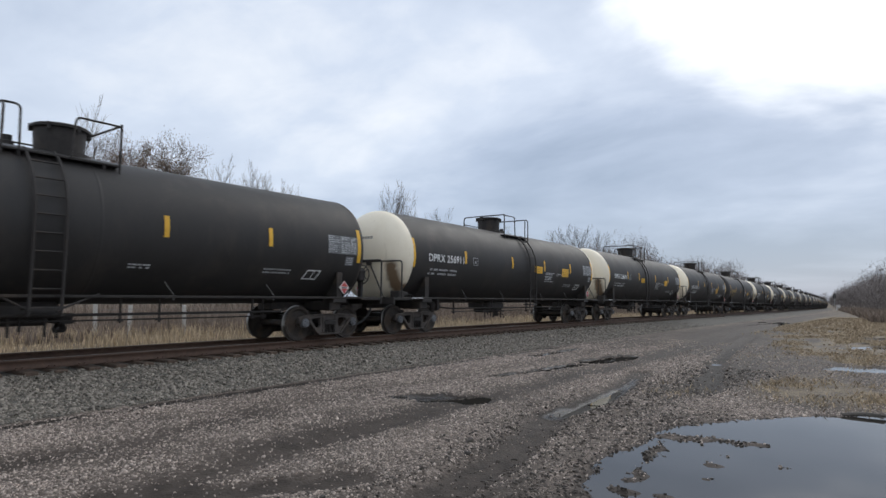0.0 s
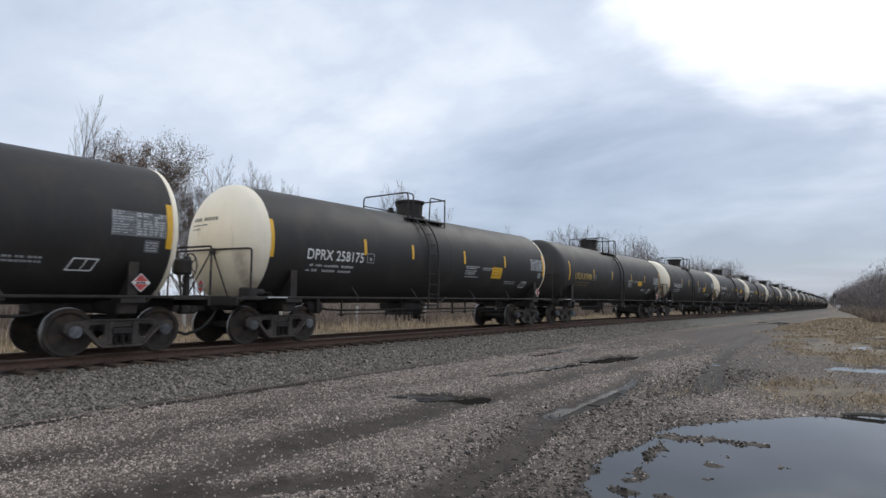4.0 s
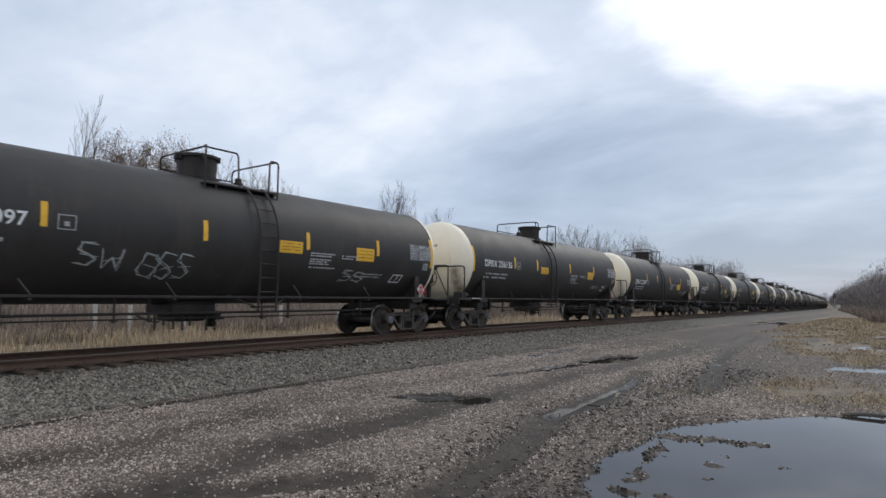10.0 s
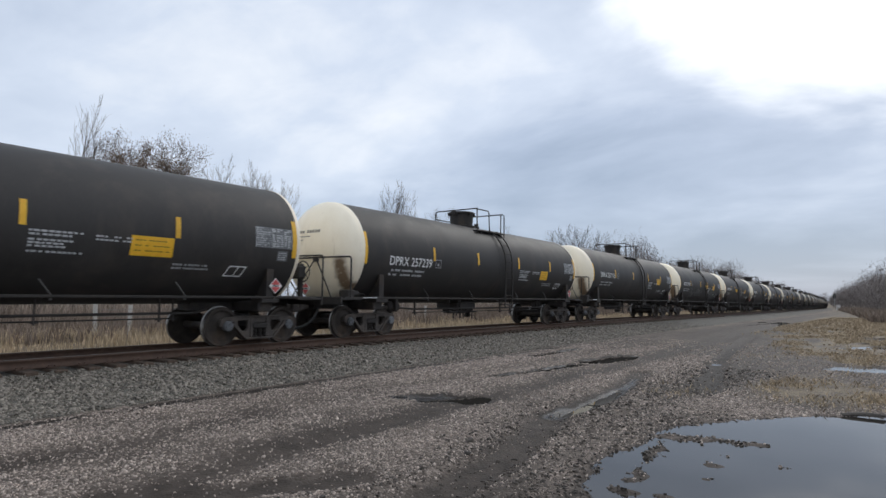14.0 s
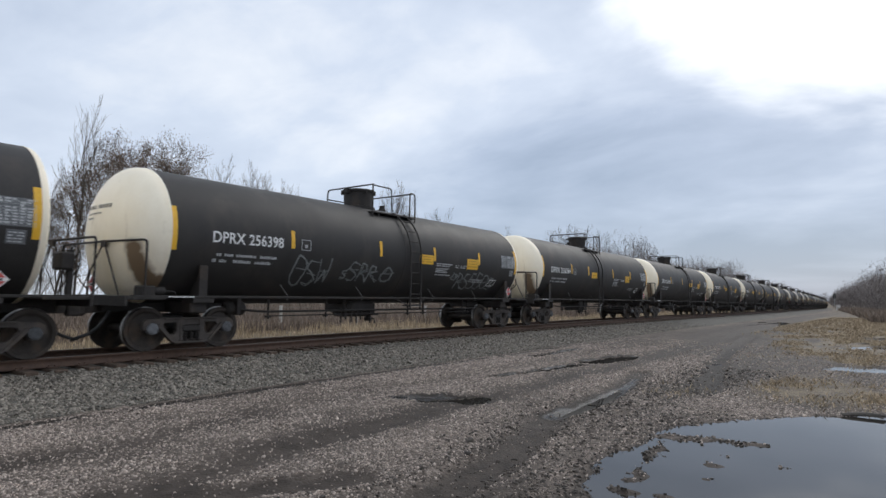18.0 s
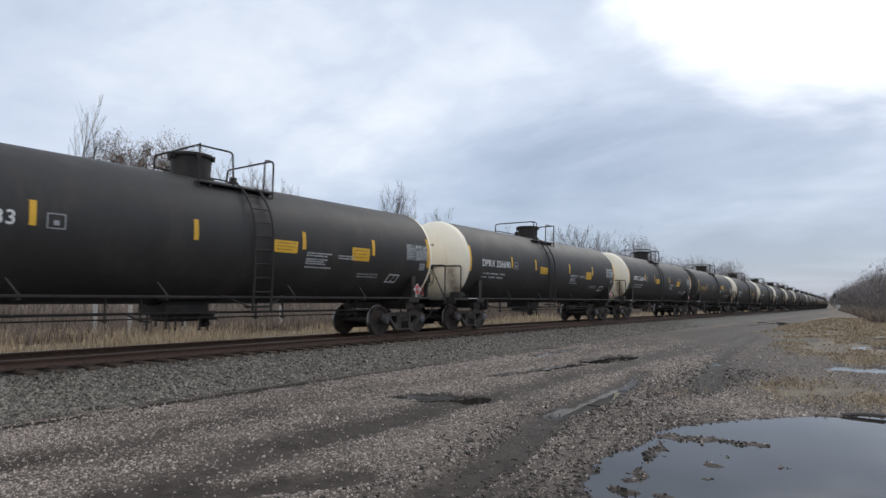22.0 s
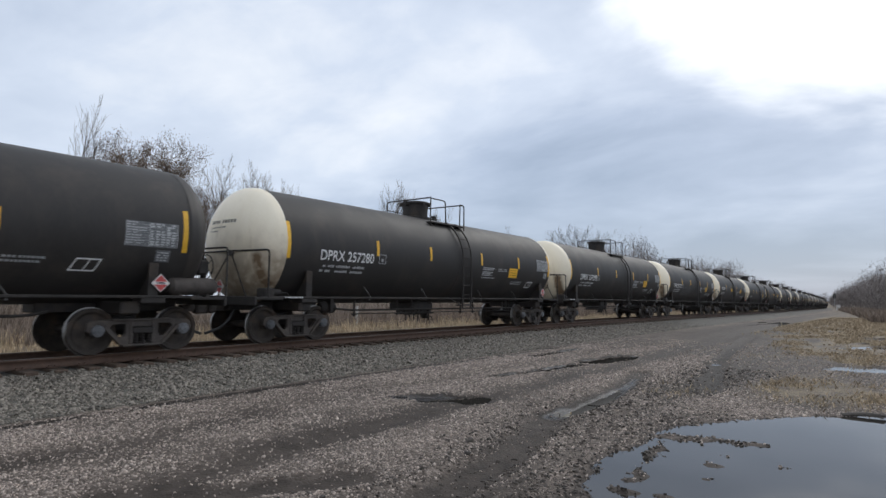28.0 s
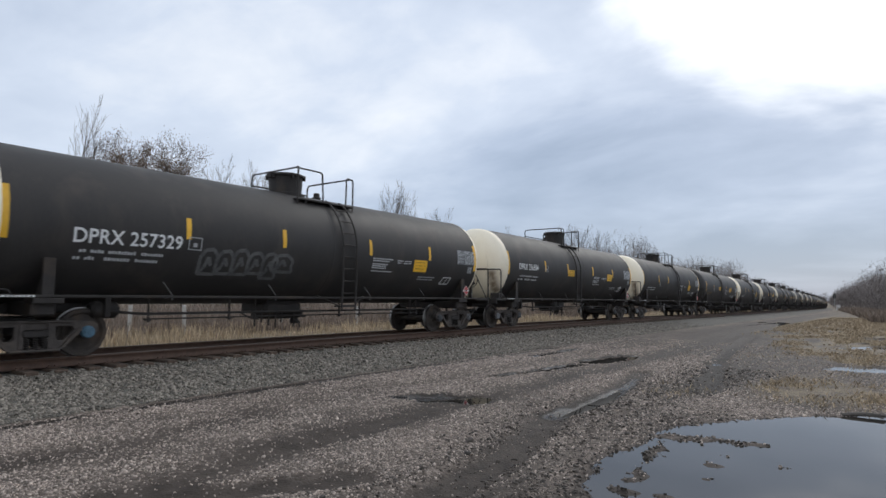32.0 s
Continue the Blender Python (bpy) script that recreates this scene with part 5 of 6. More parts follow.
    for r, (z, n) in enumerate(((3.02, 9), (2.90, 7), (2.80, 4))):
        x = -0.62
        for j in range(n):
            w = rn3.uniform(0.05, 0.11) if r else 0.085
            tall = 0.085 if r == 0 else 0.035
            q = []
            for xx, zz in ((x, z), (x + w, z), (x + w, z + tall), (x, z + tall)):
                rho = math.hypot(xx, zz - ZC)
                yy = -HALF - FORE + head_y(rho) - 0.008
                q.append(hb.verts.new((xx, yy, zz)))
            hb.faces.new(q)
            x += w + 0.025 + (0.09 if (r == 0 and j == 3) else 0)
    tagged(part("end_stencil", shared("end_stencil_%d" % cream, lambda: finish("end_stencil", hb, M["end_ink"] if cream else M["amber"])), None, car), kind="stuff")
    if scribble:
        graffiti(car, scribble)
    if scribble == 3:
        # a red scrawl on the leading end
        hb = bmesh.new()
        pts = [(0.36, 1.66), (0.34, 1.80), (0.44, 1.84), (0.47, 1.68), (0.52, 1.84), (0.55, 1.66), (0.60, 1.84), (0.66, 1.80), (0.62, 1.67), (0.72, 1.70), (0.76, 1.86), (0.70, 1.78), (0.84, 1.80), (0.86, 1.68), (0.96, 1.88)]
        ends = []
        for x, z in pts:
            ends.append(Vector((x, -HALF - FORE + head_y(math.hypot(x, z - ZC)) - 0.012, z)))
        tube(hb, ends, 0.011, 4)
        part("graffiti", hb, M["red"], car, "red scrawled graffiti")
    return car


def graffiti(car, style):
    """Looping chalk-coloured strokes without any readable letters, one part for each figure."""
    rnd = random.Random(style * 7)
    boxes, wide, mat = {
        1: (((-3.5, -2.62, -33, -13), (-2.26, -1.15, -40, -17), (3.3, 4.2, -37, -23)), 0.019, "chalk_bright"),
        2: (((-4.0, -2.75, -44, -10), (-2.30, -2.08, -33, -22), (-2.05, -0.85, -35, -13), (-0.65, -0.20, -36, -16), (2.9, 3.25, -29, -20), (3.27, 5.75, -42, -17)), 0.034, "chalk"),
        3: (((-3.56, -1.51, -35, -9), (-1.62, -1.05, -30, -12)), 0.085, "chalk_dim"),
    }[style]
    for y0, y1, a0, a1 in boxes:
        n = max(1, round((y1 - y0) / 0.42))
        w = (y1 - y0) / n
        for k in range(n):
            c, kind = y0 + w * (k + 0.5), rnd.randrange(4)
            ca, ha = (a0 + a1) / 2 + rnd.uniform(-1.5, 1.5), (a1 - a0) / 2 * rnd.uniform(0.75, 1)
            if style == 3:
                pts = [(c - w * 0.5, ca - ha), (c - w * 0.55, ca + ha * 0.3), (c - w * 0.3, ca + ha * 0.9), (c + w * 0.2, ca + ha), (c + w * 0.5, ca + ha * 0.4), (c + w * 0.45, ca - ha * 0.4), (c + w * 0.55, ca - ha), (c - w * 0.5, ca - ha), (c - w * 0.2, ca - ha * 0.4), (c - w * 0.05, ca + ha * 0.4), (c + w * 0.15, ca - ha * 0.3)]
            elif kind == 0:
                pts = [(c + w * 0.5 * math.cos(t) + 0.03 * math.sin(3 * t), ca + ha * math.sin(t)) for t in [0.4 + 2 * math.pi * i / 14 for i in range(16)]]
            elif kind == 1:
                pts = [(c - w * 0.5, ca - ha), (c - w * 0.25, ca + ha), (c + w * 0.15, ca + ha * 0.85), (c + w * 0.25, ca + ha * 0.3), (c - w * 0.3, ca - 0.1 * ha), (c + w * 0.1, ca - 0.3 * ha), (c + w * 0.55, ca - ha * 1.1)]
            elif kind == 2:
                pts = [(c + w * 0.4, ca + ha * 0.9), (c - w * 0.2, ca + ha), (c - w * 0.4, ca + 0.4 * ha), (c + w * 0.1, ca + 0.05 * ha), (c + w * 0.4, ca - 0.4 * ha), (c + w * 0.1, ca - ha), (c - w * 0.5, ca - ha * 0.8)]
            else:
                pts = [(c - w * 0.4, ca + ha), (c - w * 0.3, ca - ha), (c + w * 0.05, ca + 0.2 * ha), (c + w * 0.3, ca - ha * 0.9), (c + w * 0.5, ca + ha * 1.1)]
            bm = stroke(bmesh.new(), pts, wide)
            if style != 3:
                stroke(bm, [(p + rnd.uniform(-0.05, 0.07), a + rnd.uniform(-2.2, 2.2)) for p, a in pts], wide * 0.8, 0.0065)
                stroke(bm, [(c - w * 0.3, ca + ha * rnd.uniform(-0.3, 0.3)), (c + w * 0.45, ca + ha * rnd.uniform(-0.2, 0.4))], wide * 0.8, 0.008)
            tagged(part("graffiti", bm, M[mat], car, "pale scrawled graffiti"), kind="stuff")


def travel(t):
    """Metres that the train has rolled after t seconds: it gathers speed a little."""
    return 9.869 * t + 0.00142 * t * t


# leading rim's place at the start, number, ends, lettering, panels, graffiti, blue cap, ladder at the trailing end, shift of the platform, reflectors, extent of the number, rust and grime
CARS = [
    (-2.39, "", "black", "dprx", (), 0, 0, False, 0.12, (-4.0, -1.53, 1.57, 4.18), (-6.30, -4.20), (0, 0)),
    (14.53, "DPRX 256911", "cream", "dprx", ((0.97, 1.69, -9.0, 2.4), (3.68, 4.38, -11.5, 2.6)), 0, 0, True, -0.07, (-4.31, -0.94, 1.9, 4.59), (-6.45, -4.40), (0.8, 0.1)),
    (31.53, "DPRX 256804", "cream", "dprx", ((-1.78, -1.09, -9.6, 0.5), (3.23, 3.93, -12.5, 1)), 0, 0, False, -0.12, (-4.25, -2.17, 1.18, 4.13), (-6.44, -4.39), (0.8, 0.05)),
    (48.56, "DPRX 258175", "cream", "dprx", ((2.98, 3.72, -21.8, -5.5),), 0, 0, False, -0.13, (-3.98, -1.82, 1.09, 3.91), (-6.08, -4.00), (0.3, 0.2)),
    (65.46, "UTLX 675998", "black", "utlx", ((3.23, 3.96, -18, -7),), 0, 1, True, -0.63, (-3.91, -1.72, 1.33, 4.14), (-6.19, -4.14), (0, 0)),
    (82.83, "DPRX 258218", "cream", "dprx", ((3.18, 3.86, -19.5, -5.0),), 0, 0, False, -0.09, (-3.92, -1.83, 1.22, 4.03), (-6.05, -4.01), (0.6, 0.9)),
    (99.82, "DPRX 256097", "cream", "dprx", ((1.07, 1.79, -9.0, 2.4), (3.74, 4.46, -11.5, 2.4)), 1, 0, True, -0.01, (-4.06, -0.93, 1.97, 4.62), (-6.32, -4.27), (0.8, 0.1)),
    (116.80, "DPRX 256136", "cream", "dprx", ((-1.88, -1.16, -9.2, 2), (3.27, 3.95, -12.5, 1.2)), 0, 0, False, -0.05, (-4.19, -2.22, 1.16, 4.07), (-6.46, -4.40), (0.45, 0.1)),
    (133.75, "DPRX 257469", "cream", "dprx", ((3.17, 4.05, -20.4, -5.0),), 0, 0, False, -0.01, (-4.01, -1.75, 1.3, 4.12), (-6.20, -4.10), (0.3, 0.15)),
    (150.78, "DPRX 257239", "cream", "dprx", ((3.73, 4.39, -19.5, -5.0),), 0, 0, True, 0.07, (-3.97, -1.28, 1.77, 4.61), (-6.15, -4.06), (0.7, 0.15)),
    (167.72, "DPRX 257113", "cream", "dprx", ((3.71, 4.41, -11.5, 2.6),), 0, 0, True, -0.08, (-4.05, -1.01, 1.89, 4.55), (-6.25, -4.13), (0.8, 0.1)),
    (184.68, "DPRX 256398", "cream", "dprx", ((1.01, 1.73, -9.0, 2.4), (3.73, 4.43, -11.5, 2.6)), 2, 0, True, -0.01, (-4.11, -0.83, 1.81, 4.51), (-6.31, -4.37), (0.95, 0.15)),
    (201.63, "DPRX 256784", "cream", "dprx", ((-1.76, -1.04, -9.2, 2), (3.29, 3.97, -12.5, 1.2)), 0, 0, False, -0.02, (-4.22, -2.16, 1.31, 4.12), (-6.43, -4.36), (0.8, 0.15)),
    (218.62, "DPRX 256833", "cream", "dprx", ((1.08, 1.8, -9.0, 2.4), (3.74, 4.44, -11.5, 2.4)), 0, 0, True, 0.01, (-4.06, -0.98, 2.01, 4.6), (-6.33, -4.28), (0.85, 0.25)),
    (235.55, "DPRX 256690", "cream", "dprx", ((-1.74, -1.02, -9.2, 2), (3.3, 3.98, -12.5, 1.2)), 0, 0, False, -0.00, (-4.21, -2.15, 1.32, 4.13), (-6.41, -4.33), (0.4, 0.1)),
    (252.56, "DPRX 256634", "cream", "dprx", ((-1.87, -1.17, -8.6, 3.3), (3.21, 3.91, -10.5, 3.0)), 0, 0, False, -0.10, (-4.19, -2.2, 1.29, 4.08), (-6.43, -4.37), (0.5, 0.1)),
    (269.53, "UTLX 677254", "black", "utlx", ((2.27, 3.09, -4, 8),), 0, 0, False, 1.11, (-4.0, -1.69, 1.38, 4.2), (-6.04, -4.04), (0, 0)),
    (287.01, "DPRX 257280", "cream", "dprx", ((3.77, 4.43, -19.5, -5.0),), 0, 0, True, -0.10, (-3.95, -1.38, 1.72, 4.51), (-6.13, -4.08), (0.6, 1.0)),
    (303.92, "DPRX 257298", "cream", "dprx", ((3.76, 4.42, -19.5, -5.0),), 0, 0, True, 0.07, (-3.85, -1.1, 1.78, 4.57), (-6.09, -3.95), (0.75, 0.2)),
    (320.84, "DPRX 257329", "cream", "dprx", ((3.75, 4.41, -19.5, -5.0),), 3, 1, True, 0.09, (-3.91, -1.37, 1.73, 4.53), (-6.12, -4.00), (0.6, 0.15)),
    (337.77, "DPRX 256584", "cream", "dprx", ((-1.62, -0.9, -9.2, 2), (3.42, 4.1, -12.5, 1.2)), 0, 0, False, 0.12, (-4.0, -1.63, 1.43, 4.25), (-6.37, -4.66), (0.5, 0.15)),
]
LONG, REAR, LOW = (-1.74, -1.02, -9.2, 2), (3.30, 3.98, -12.5, 1.2), (3.75, 4.41, -19.5, -5.0)      # usual yellow panels
BLACK_ENDS = (20, 22, 26, 31, 37)
TRAIN = []
for k, (rim, number, heads, style, panels, scrib, blue, back, slide, stripes, span, grime) in enumerate(CARS):
    TRAIN.append((tank_car(k, number, heads, style, panels, scrib, blue, back, slide, stripes, span, grime), rim + HALF))
for k in range(21, 42):
    dark = k in BLACK_ENDS
    TRAIN.append((tank_car(k, "", "black" if dark else "cream", "utlx" if dark else "dprx", (LOW,) if k % 2 else (LONG, REAR), 0, 0, k % 2 == 1), 337.80 + 16.97 * (k - 20) + HALF))


# ---- loose stone, grass, brush ----
def stones(name, pts, sizes, material, label, category, seed):
    """Many small broken stones: each a squashed block with knocked-off corners."""
    rng = np.random.default_rng(seed)
    n = len(pts)
    base = np.array([[-1, -1, -1], [1, -1, -1], [1, 1, -1], [-1, 1, -1], [-1, -1, 1], [1, -1, 1], [1, 1, 1], [-1, 1, 1]], float) * 0.5
    v = base[None] * rng.uniform(0.55, 1.0, (n, 8, 3))
    v *= np.stack([rng.uniform(0.8, 1.5, n), rng.uniform(0.7, 1.1, n), rng.uniform(0.35, 0.75, n)], -1)[:, None]
    q = rng.normal(size=(n, 4)) * np.array([1, 0.35, 0.35, 1])
    q /= np.linalg.norm(q, axis=1, keepdims=True)
    w, x, y, z = q.T
    rot = np.stack([1 - 2 * (y * y + z * z), 2 * (x * y - z * w), 2 * (x * z + y * w), 2 * (x * y + z * w), 1 - 2 * (x * x + z * z), 2 * (y * z - x * w), 2 * (x * z - y * w), 2 * (y * z + x * w), 1 - 2 * (x * x + y * y)], -1).reshape(n, 3, 3)
    v = np.einsum("nij,nkj->nki", rot, v) * sizes[:, None, None] + pts[:, None]
    f = np.array([[4, 5, 6, 7], [0, 1, 5, 4], [1, 2, 6, 5], [2, 3, 7, 6], [3, 0, 4, 7]])
    faces = (f[None] + 8 * np.arange(n)[:, None, None]).reshape(-1, 4)
    tagged(new(name, mesh_from(name, v.reshape(-1, 3), faces, material)), label, category, kind="stuff")


def scatter_gravel():
    rng = np.random.default_rng(11)
    # strewn over the road beside the track, thinner further along it
    n = 340000
    x = rng.uniform(4.2, 16.0, n)
    y = 0.4 + 26 * rng.uniform(0, 1, n) ** 1.6
    d = np.hypot(x - 13.4, y)
    keep = d > 0.9
    pool, lane, dry = pool_field(x, y), lanes(x, y), dry_mask(x, y)
    dens = 0.66 + 0.5 * smooth(0.38, 0.62, fnoise(x * 1.2, y * 0.6, 55, 4))
    dens *= (1 - 0.93 * np.clip(lane * 1.2, 0, 1)) * (1 - 0.8 * dry) * (1 - 0.985 * smooth(0.018, 0.035, pool))
    dens *= (1 - 0.45 * churn(x, y)) * (1 - 0.8 * smooth(10.5, 11.0, x) * smooth(10.5, 9.2, y))
    dens *= (1 - 0.97 * sodden(x, y)) * (1 - 0.72 * smooth(9.5, 10.3, x) * smooth(11, 13, y))
    dens *= 1 - 0.55 * smooth(0.55, 0.7, fnoise(x * 0.8, y * 0.4, 77, 4))
    keep &= rng.uniform(0, 1, n) < dens * (0.12 + 0.88 * smooth(26, 16, d))
    x, y, d = x[keep], y[keep], d[keep]
    size = rng.gamma(5.5, 0.0025, len(x)) * (0.75 + 0.04 * d) + 0.004
    z = ground_z(x, y) + size * 0.12
    stones("gravel", np.stack([x, y, z], -1), size, M["gravel_stone"], "scattered pale grey crushed limestone on wet mud", "gravel", 12)


def scatter_ballast():
    rng = np.random.default_rng(21)
    n = 78000
    y = 0.5 + 44 * rng.uniform(0, 1, n) ** 2.0
    d = rng.uniform(0.9, 4.4, n)
    toe = 0.35 * (fnoise(y * 0.35, y * 0 + 1.0, 12, 3) - 0.5)
    keep = (d < 4.04 + toe + rng.normal(0, 0.05, n)) & (rng.uniform(0, 1, n) < smooth(46, 26, y))
    y, d, toe = y[keep], d[keep], toe[keep]
    size = rng.gamma(4, 0.0064, len(y)) + 0.012
    z = shoulder(d - toe * smooth(1.9, 4.1, d)) + line_z(y) + size * 0.15 - 0.05 * smooth(1.3, 1.0, d)
    stones("ballast_stones", np.stack([d + line_x(y), y, z], -1), size, M["ballast_stone"], "angular grey-green track ballast stones", "ballast stones", 22)


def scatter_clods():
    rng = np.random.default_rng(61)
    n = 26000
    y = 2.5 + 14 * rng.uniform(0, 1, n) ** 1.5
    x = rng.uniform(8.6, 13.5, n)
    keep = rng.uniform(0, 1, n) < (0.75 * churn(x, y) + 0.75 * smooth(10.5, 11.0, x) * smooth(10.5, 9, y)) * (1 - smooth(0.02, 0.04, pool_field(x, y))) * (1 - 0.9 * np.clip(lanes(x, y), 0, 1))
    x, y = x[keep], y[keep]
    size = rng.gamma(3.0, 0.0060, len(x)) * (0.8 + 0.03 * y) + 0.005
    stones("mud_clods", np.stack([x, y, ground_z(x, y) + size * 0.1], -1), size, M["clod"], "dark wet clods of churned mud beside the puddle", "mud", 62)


scatter_gravel()
scatter_ballast()
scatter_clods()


def blades(name, x, y, z, height, width, material, label, category, seed, lean=0.35):
    """Thin bent blades or stalks, each two quads."""
    rng = np.random.default_rng(seed)
    n = len(x)
    a = rng.uniform(0, 2 * math.pi, n)
    side = np.stack([np.cos(a), np.sin(a), np.zeros(n)], -1) * width[:, None] / 2
    b = rng.uniform(0, 2 * math.pi, n)
    ln_ = lean * rng.uniform(0.2, 1.4, n) * height
    tip = np.stack([np.cos(b) * ln_, np.sin(b) * ln_, height], -1)
    foot = np.stack([x, y, z], -1)
    mid = foot + tip * np.array([0.35, 0.35, 0.58])
    v = np.stack([foot - side, foot + side, mid + side * 0.8, mid - side * 0.8, foot + tip + side * 0.15, foot + tip - side * 0.15], 1)
    f = np.array([[0, 1, 2, 3], [3, 2, 4, 5]])
    faces = (f[None] + 6 * np.arange(n)[:, None, None]).reshape(-1, 4)
    tagged(new(name, mesh_from(name, v.reshape(-1, 3), faces, material)), label, category, kind="stuff")


def grow_grass():
    rng = np.random.default_rng(31)
    # flattened tufts beside the road
    n = 190000
    y = 10.0 + 75 * rng.uniform(0, 1, n) ** 1.8
    x = rng.uniform(7.0, 17.5, n) + 0.02 * y
    keep = (rng.uniform(0, 1, n) < dry_mask(x, y) * smooth(0.35, 0.6, fnoise(x * 1.5, y * 1.0, 91, 3))) & (pool_field(x, y) < 0.02)
    x, y = x[keep], y[keep]
    h = rng.uniform(0.04, 0.16, len(x)) * (0.6 + 0.6 * smooth(20, 50, y))
    blades("dry_grass", x, y, ground_z(x, y), h, rng.uniform(0.006, 0.014, len(x)) * (1 + y / 18), M["low_straw"], "flattened straw-coloured dry grass by the road", "grass", 32, 1.2)
    # tall tan grass beyond the track
    n = 60000
    y = -4 + 150 * rng.uniform(0, 1, n) ** 1.6
    x = line_x(y) - rng.uniform(4.2, 13, n)
    h = rng.uniform(0.12, 0.36, n) * (0.35 + 1.3 * smooth(0.3, 0.7, fnoise(x * 0.5, y * 0.5, 41, 3))) * (0.55 + 0.45 * smooth(4.2, 7.5, -x))
    blades("tall_dry_grass", x, y, ground_z(x, y), h, rng.uniform(0.012, 0.03, n) * (1 + np.clip(y, 0, 200) / 40), M["straw"], "tall tan dry grass along the far side of the track", "grass", 42, 0.35)
    # brown brush behind it and at the right edge of the woods
    n = 60000
    y = 2 + 300 * rng.uniform(0, 1, n) ** 1.5
    x = line_x(y) - 8.5 - 17.5 * rng.uniform(0, 1, n) ** 1.3
    h = rng.uniform(0.5, 1.9, n) * (0.55 + 0.45 * smooth(9, 15, line_x(y) - x)) * (0.5 + 0.9 * fnoise(x * 0.25, y * 0.25, 43, 3))
    blades("brush", x, y, ground_z(x, y), h, rng.uniform(0.02, 0.05, n) * (1 + y / 70), M["brush"], "brown leafless brush at the foot of the trees", "brush", 44, 0.4)
    n = 30000
    y = 62 + 200 * rng.uniform(0, 1, n) ** 1.4
    x = line_x(y) + np.maximum(6.5, 13.0 - 0.035 * (y - 62)) + np.abs(rng.normal(0, 5.0, n))
    h = rng.uniform(0.3, 1.15, n) * (0.4 + 1.1 * fnoise(x * 0.3, y * 0.2, 45, 3))
    blades("brush", x, y, ground_z(x, y), h, rng.uniform(0.03, 0.07, n) * (1 + y / 120), M["brush"], "reddish-brown brush below the woods", "brush", 46, 0.5)


grow_grass()


# ---- trees ----
def limb_tree(seed, height, spread, levels, trunk_r, lean=0.06, first=0.25, kids=(7, 5, 4)):
    """Branches as lists of (points, radii), level by level."""
    rnd = random.Random(seed)
    out = [[] for _ in range(levels + 1)]

    def limb(start, direction, length, r, level):
        n = 5 if level < 2 else 3
        pts, d = [Vector(start)], Vector(direction).normalized()
        for i in range(n):
            d = (d + Vector((rnd.uniform(-1, 1), rnd.uniform(-1, 1), rnd.uniform(-0.3, 0.75))) * (0.11 if level == 0 else 0.24)).normalized()
            pts.append(pts[-1] + d * length / n)
        radii = [r * (1 - 0.78 * i / n) for i in range(n + 1)]
        out[level].append((pts, radii))
        if level >= levels:
            return
        for k in range(kids[level]):
            t = (first if level == 0 else 0.25) + (0.98 - (first if level == 0 else 0.25)) * (k + rnd.random()) / kids[level]
            i = min(n - 1, int(t * n))
            p = pts[i].lerp(pts[i + 1], t * n - i)
            az = rnd.uniform(0, 2 * math.pi)
            base = (pts[i + 1] - pts[i]).normalized()
            side = base.orthogonal().normalized()
            side.rotate(Matrix.Rotation(az, 3, base))
            up = Vector((0, 0, 1))
            nd = (base * rnd.uniform(0.5, 0.9) + side * spread * rnd.uniform(0.6, 1.2) + up * 0.25).normalized()
            limb(p, nd, length * rnd.uniform(0.38, 0.62) * (1.1 - 0.45 * t), max(0.006, r * 0.45 * (1.15 - 0.6 * t)), level + 1)

    limb((0, 0, 0), (rnd.uniform(-lean, lean), rnd.uniform(-lean, lean), 1), height, trunk_r, 0)
    return out


def tubes_mesh(name, limbs, sides, material, thin=1.0):
    verts, faces = [], []
    for pts, radii in limbs:
        b = len(verts)
        for i, p in enumerate(pts):
            d = (pts[min(i + 1, len(pts) - 1)] - pts[max(i - 1, 0)]).normalized()
            u = d.orthogonal().normalized()
            w = d.cross(u)
            for k in range(sides):
                a = 2 * math.pi * k / sides
                verts.append(p + (u * math.cos(a) + w * math.sin(a)) * radii[i] * thin)
        for i in range(len(pts) - 1):
            for k in range(sides):
                k2 = (k + 1) % sides
                faces.append((b + i * sides + k, b + i * sides + k2, b + (i + 1) * sides + k2, b + (i + 1) * sides + k))
    return mesh_from(name, [tuple(v) for v in verts], faces, material, True)


def tree_meshes(seed, height, spread, trunk_r, leaves=0, kids=(8, 5, 5), first=0.25, twig=0.014):
    lv = limb_tree(seed, height, spread, 3, trunk_r, first=first, kids=kids)
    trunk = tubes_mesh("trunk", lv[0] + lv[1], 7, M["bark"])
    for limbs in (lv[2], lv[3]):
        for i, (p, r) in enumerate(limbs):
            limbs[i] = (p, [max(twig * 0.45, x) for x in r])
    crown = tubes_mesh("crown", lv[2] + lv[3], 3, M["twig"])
    leaf = None
    if leaves:
        rng = np.random.default_rng(seed)
        tips = [p for pts, _ in lv[3] + lv[2] for p in pts[1:]]
        c = np.array([tuple(tips[i]) for i in rng.integers(0, len(tips), leaves)]) + rng.normal(0, 0.22, (leaves, 3))
        u = rng.normal(size=(leaves, 3))
        u /= np.linalg.norm(u, axis=1, keepdims=True)
        w = np.cross(u, rng.normal(size=(leaves, 3)))
        w /= np.linalg.norm(w, axis=1, keepdims=True)
        s = rng.uniform(0.030, 0.055, leaves)[:, None]
        v = np.stack([c - u * s, c + w * s * 0.6, c + u * s, c - w * s * 0.6], 1).reshape(-1, 3)
        leaf = mesh_from("leaves", v, np.arange(4 * leaves).reshape(-1, 4), M["leaf"])
    return trunk, crown, leaf


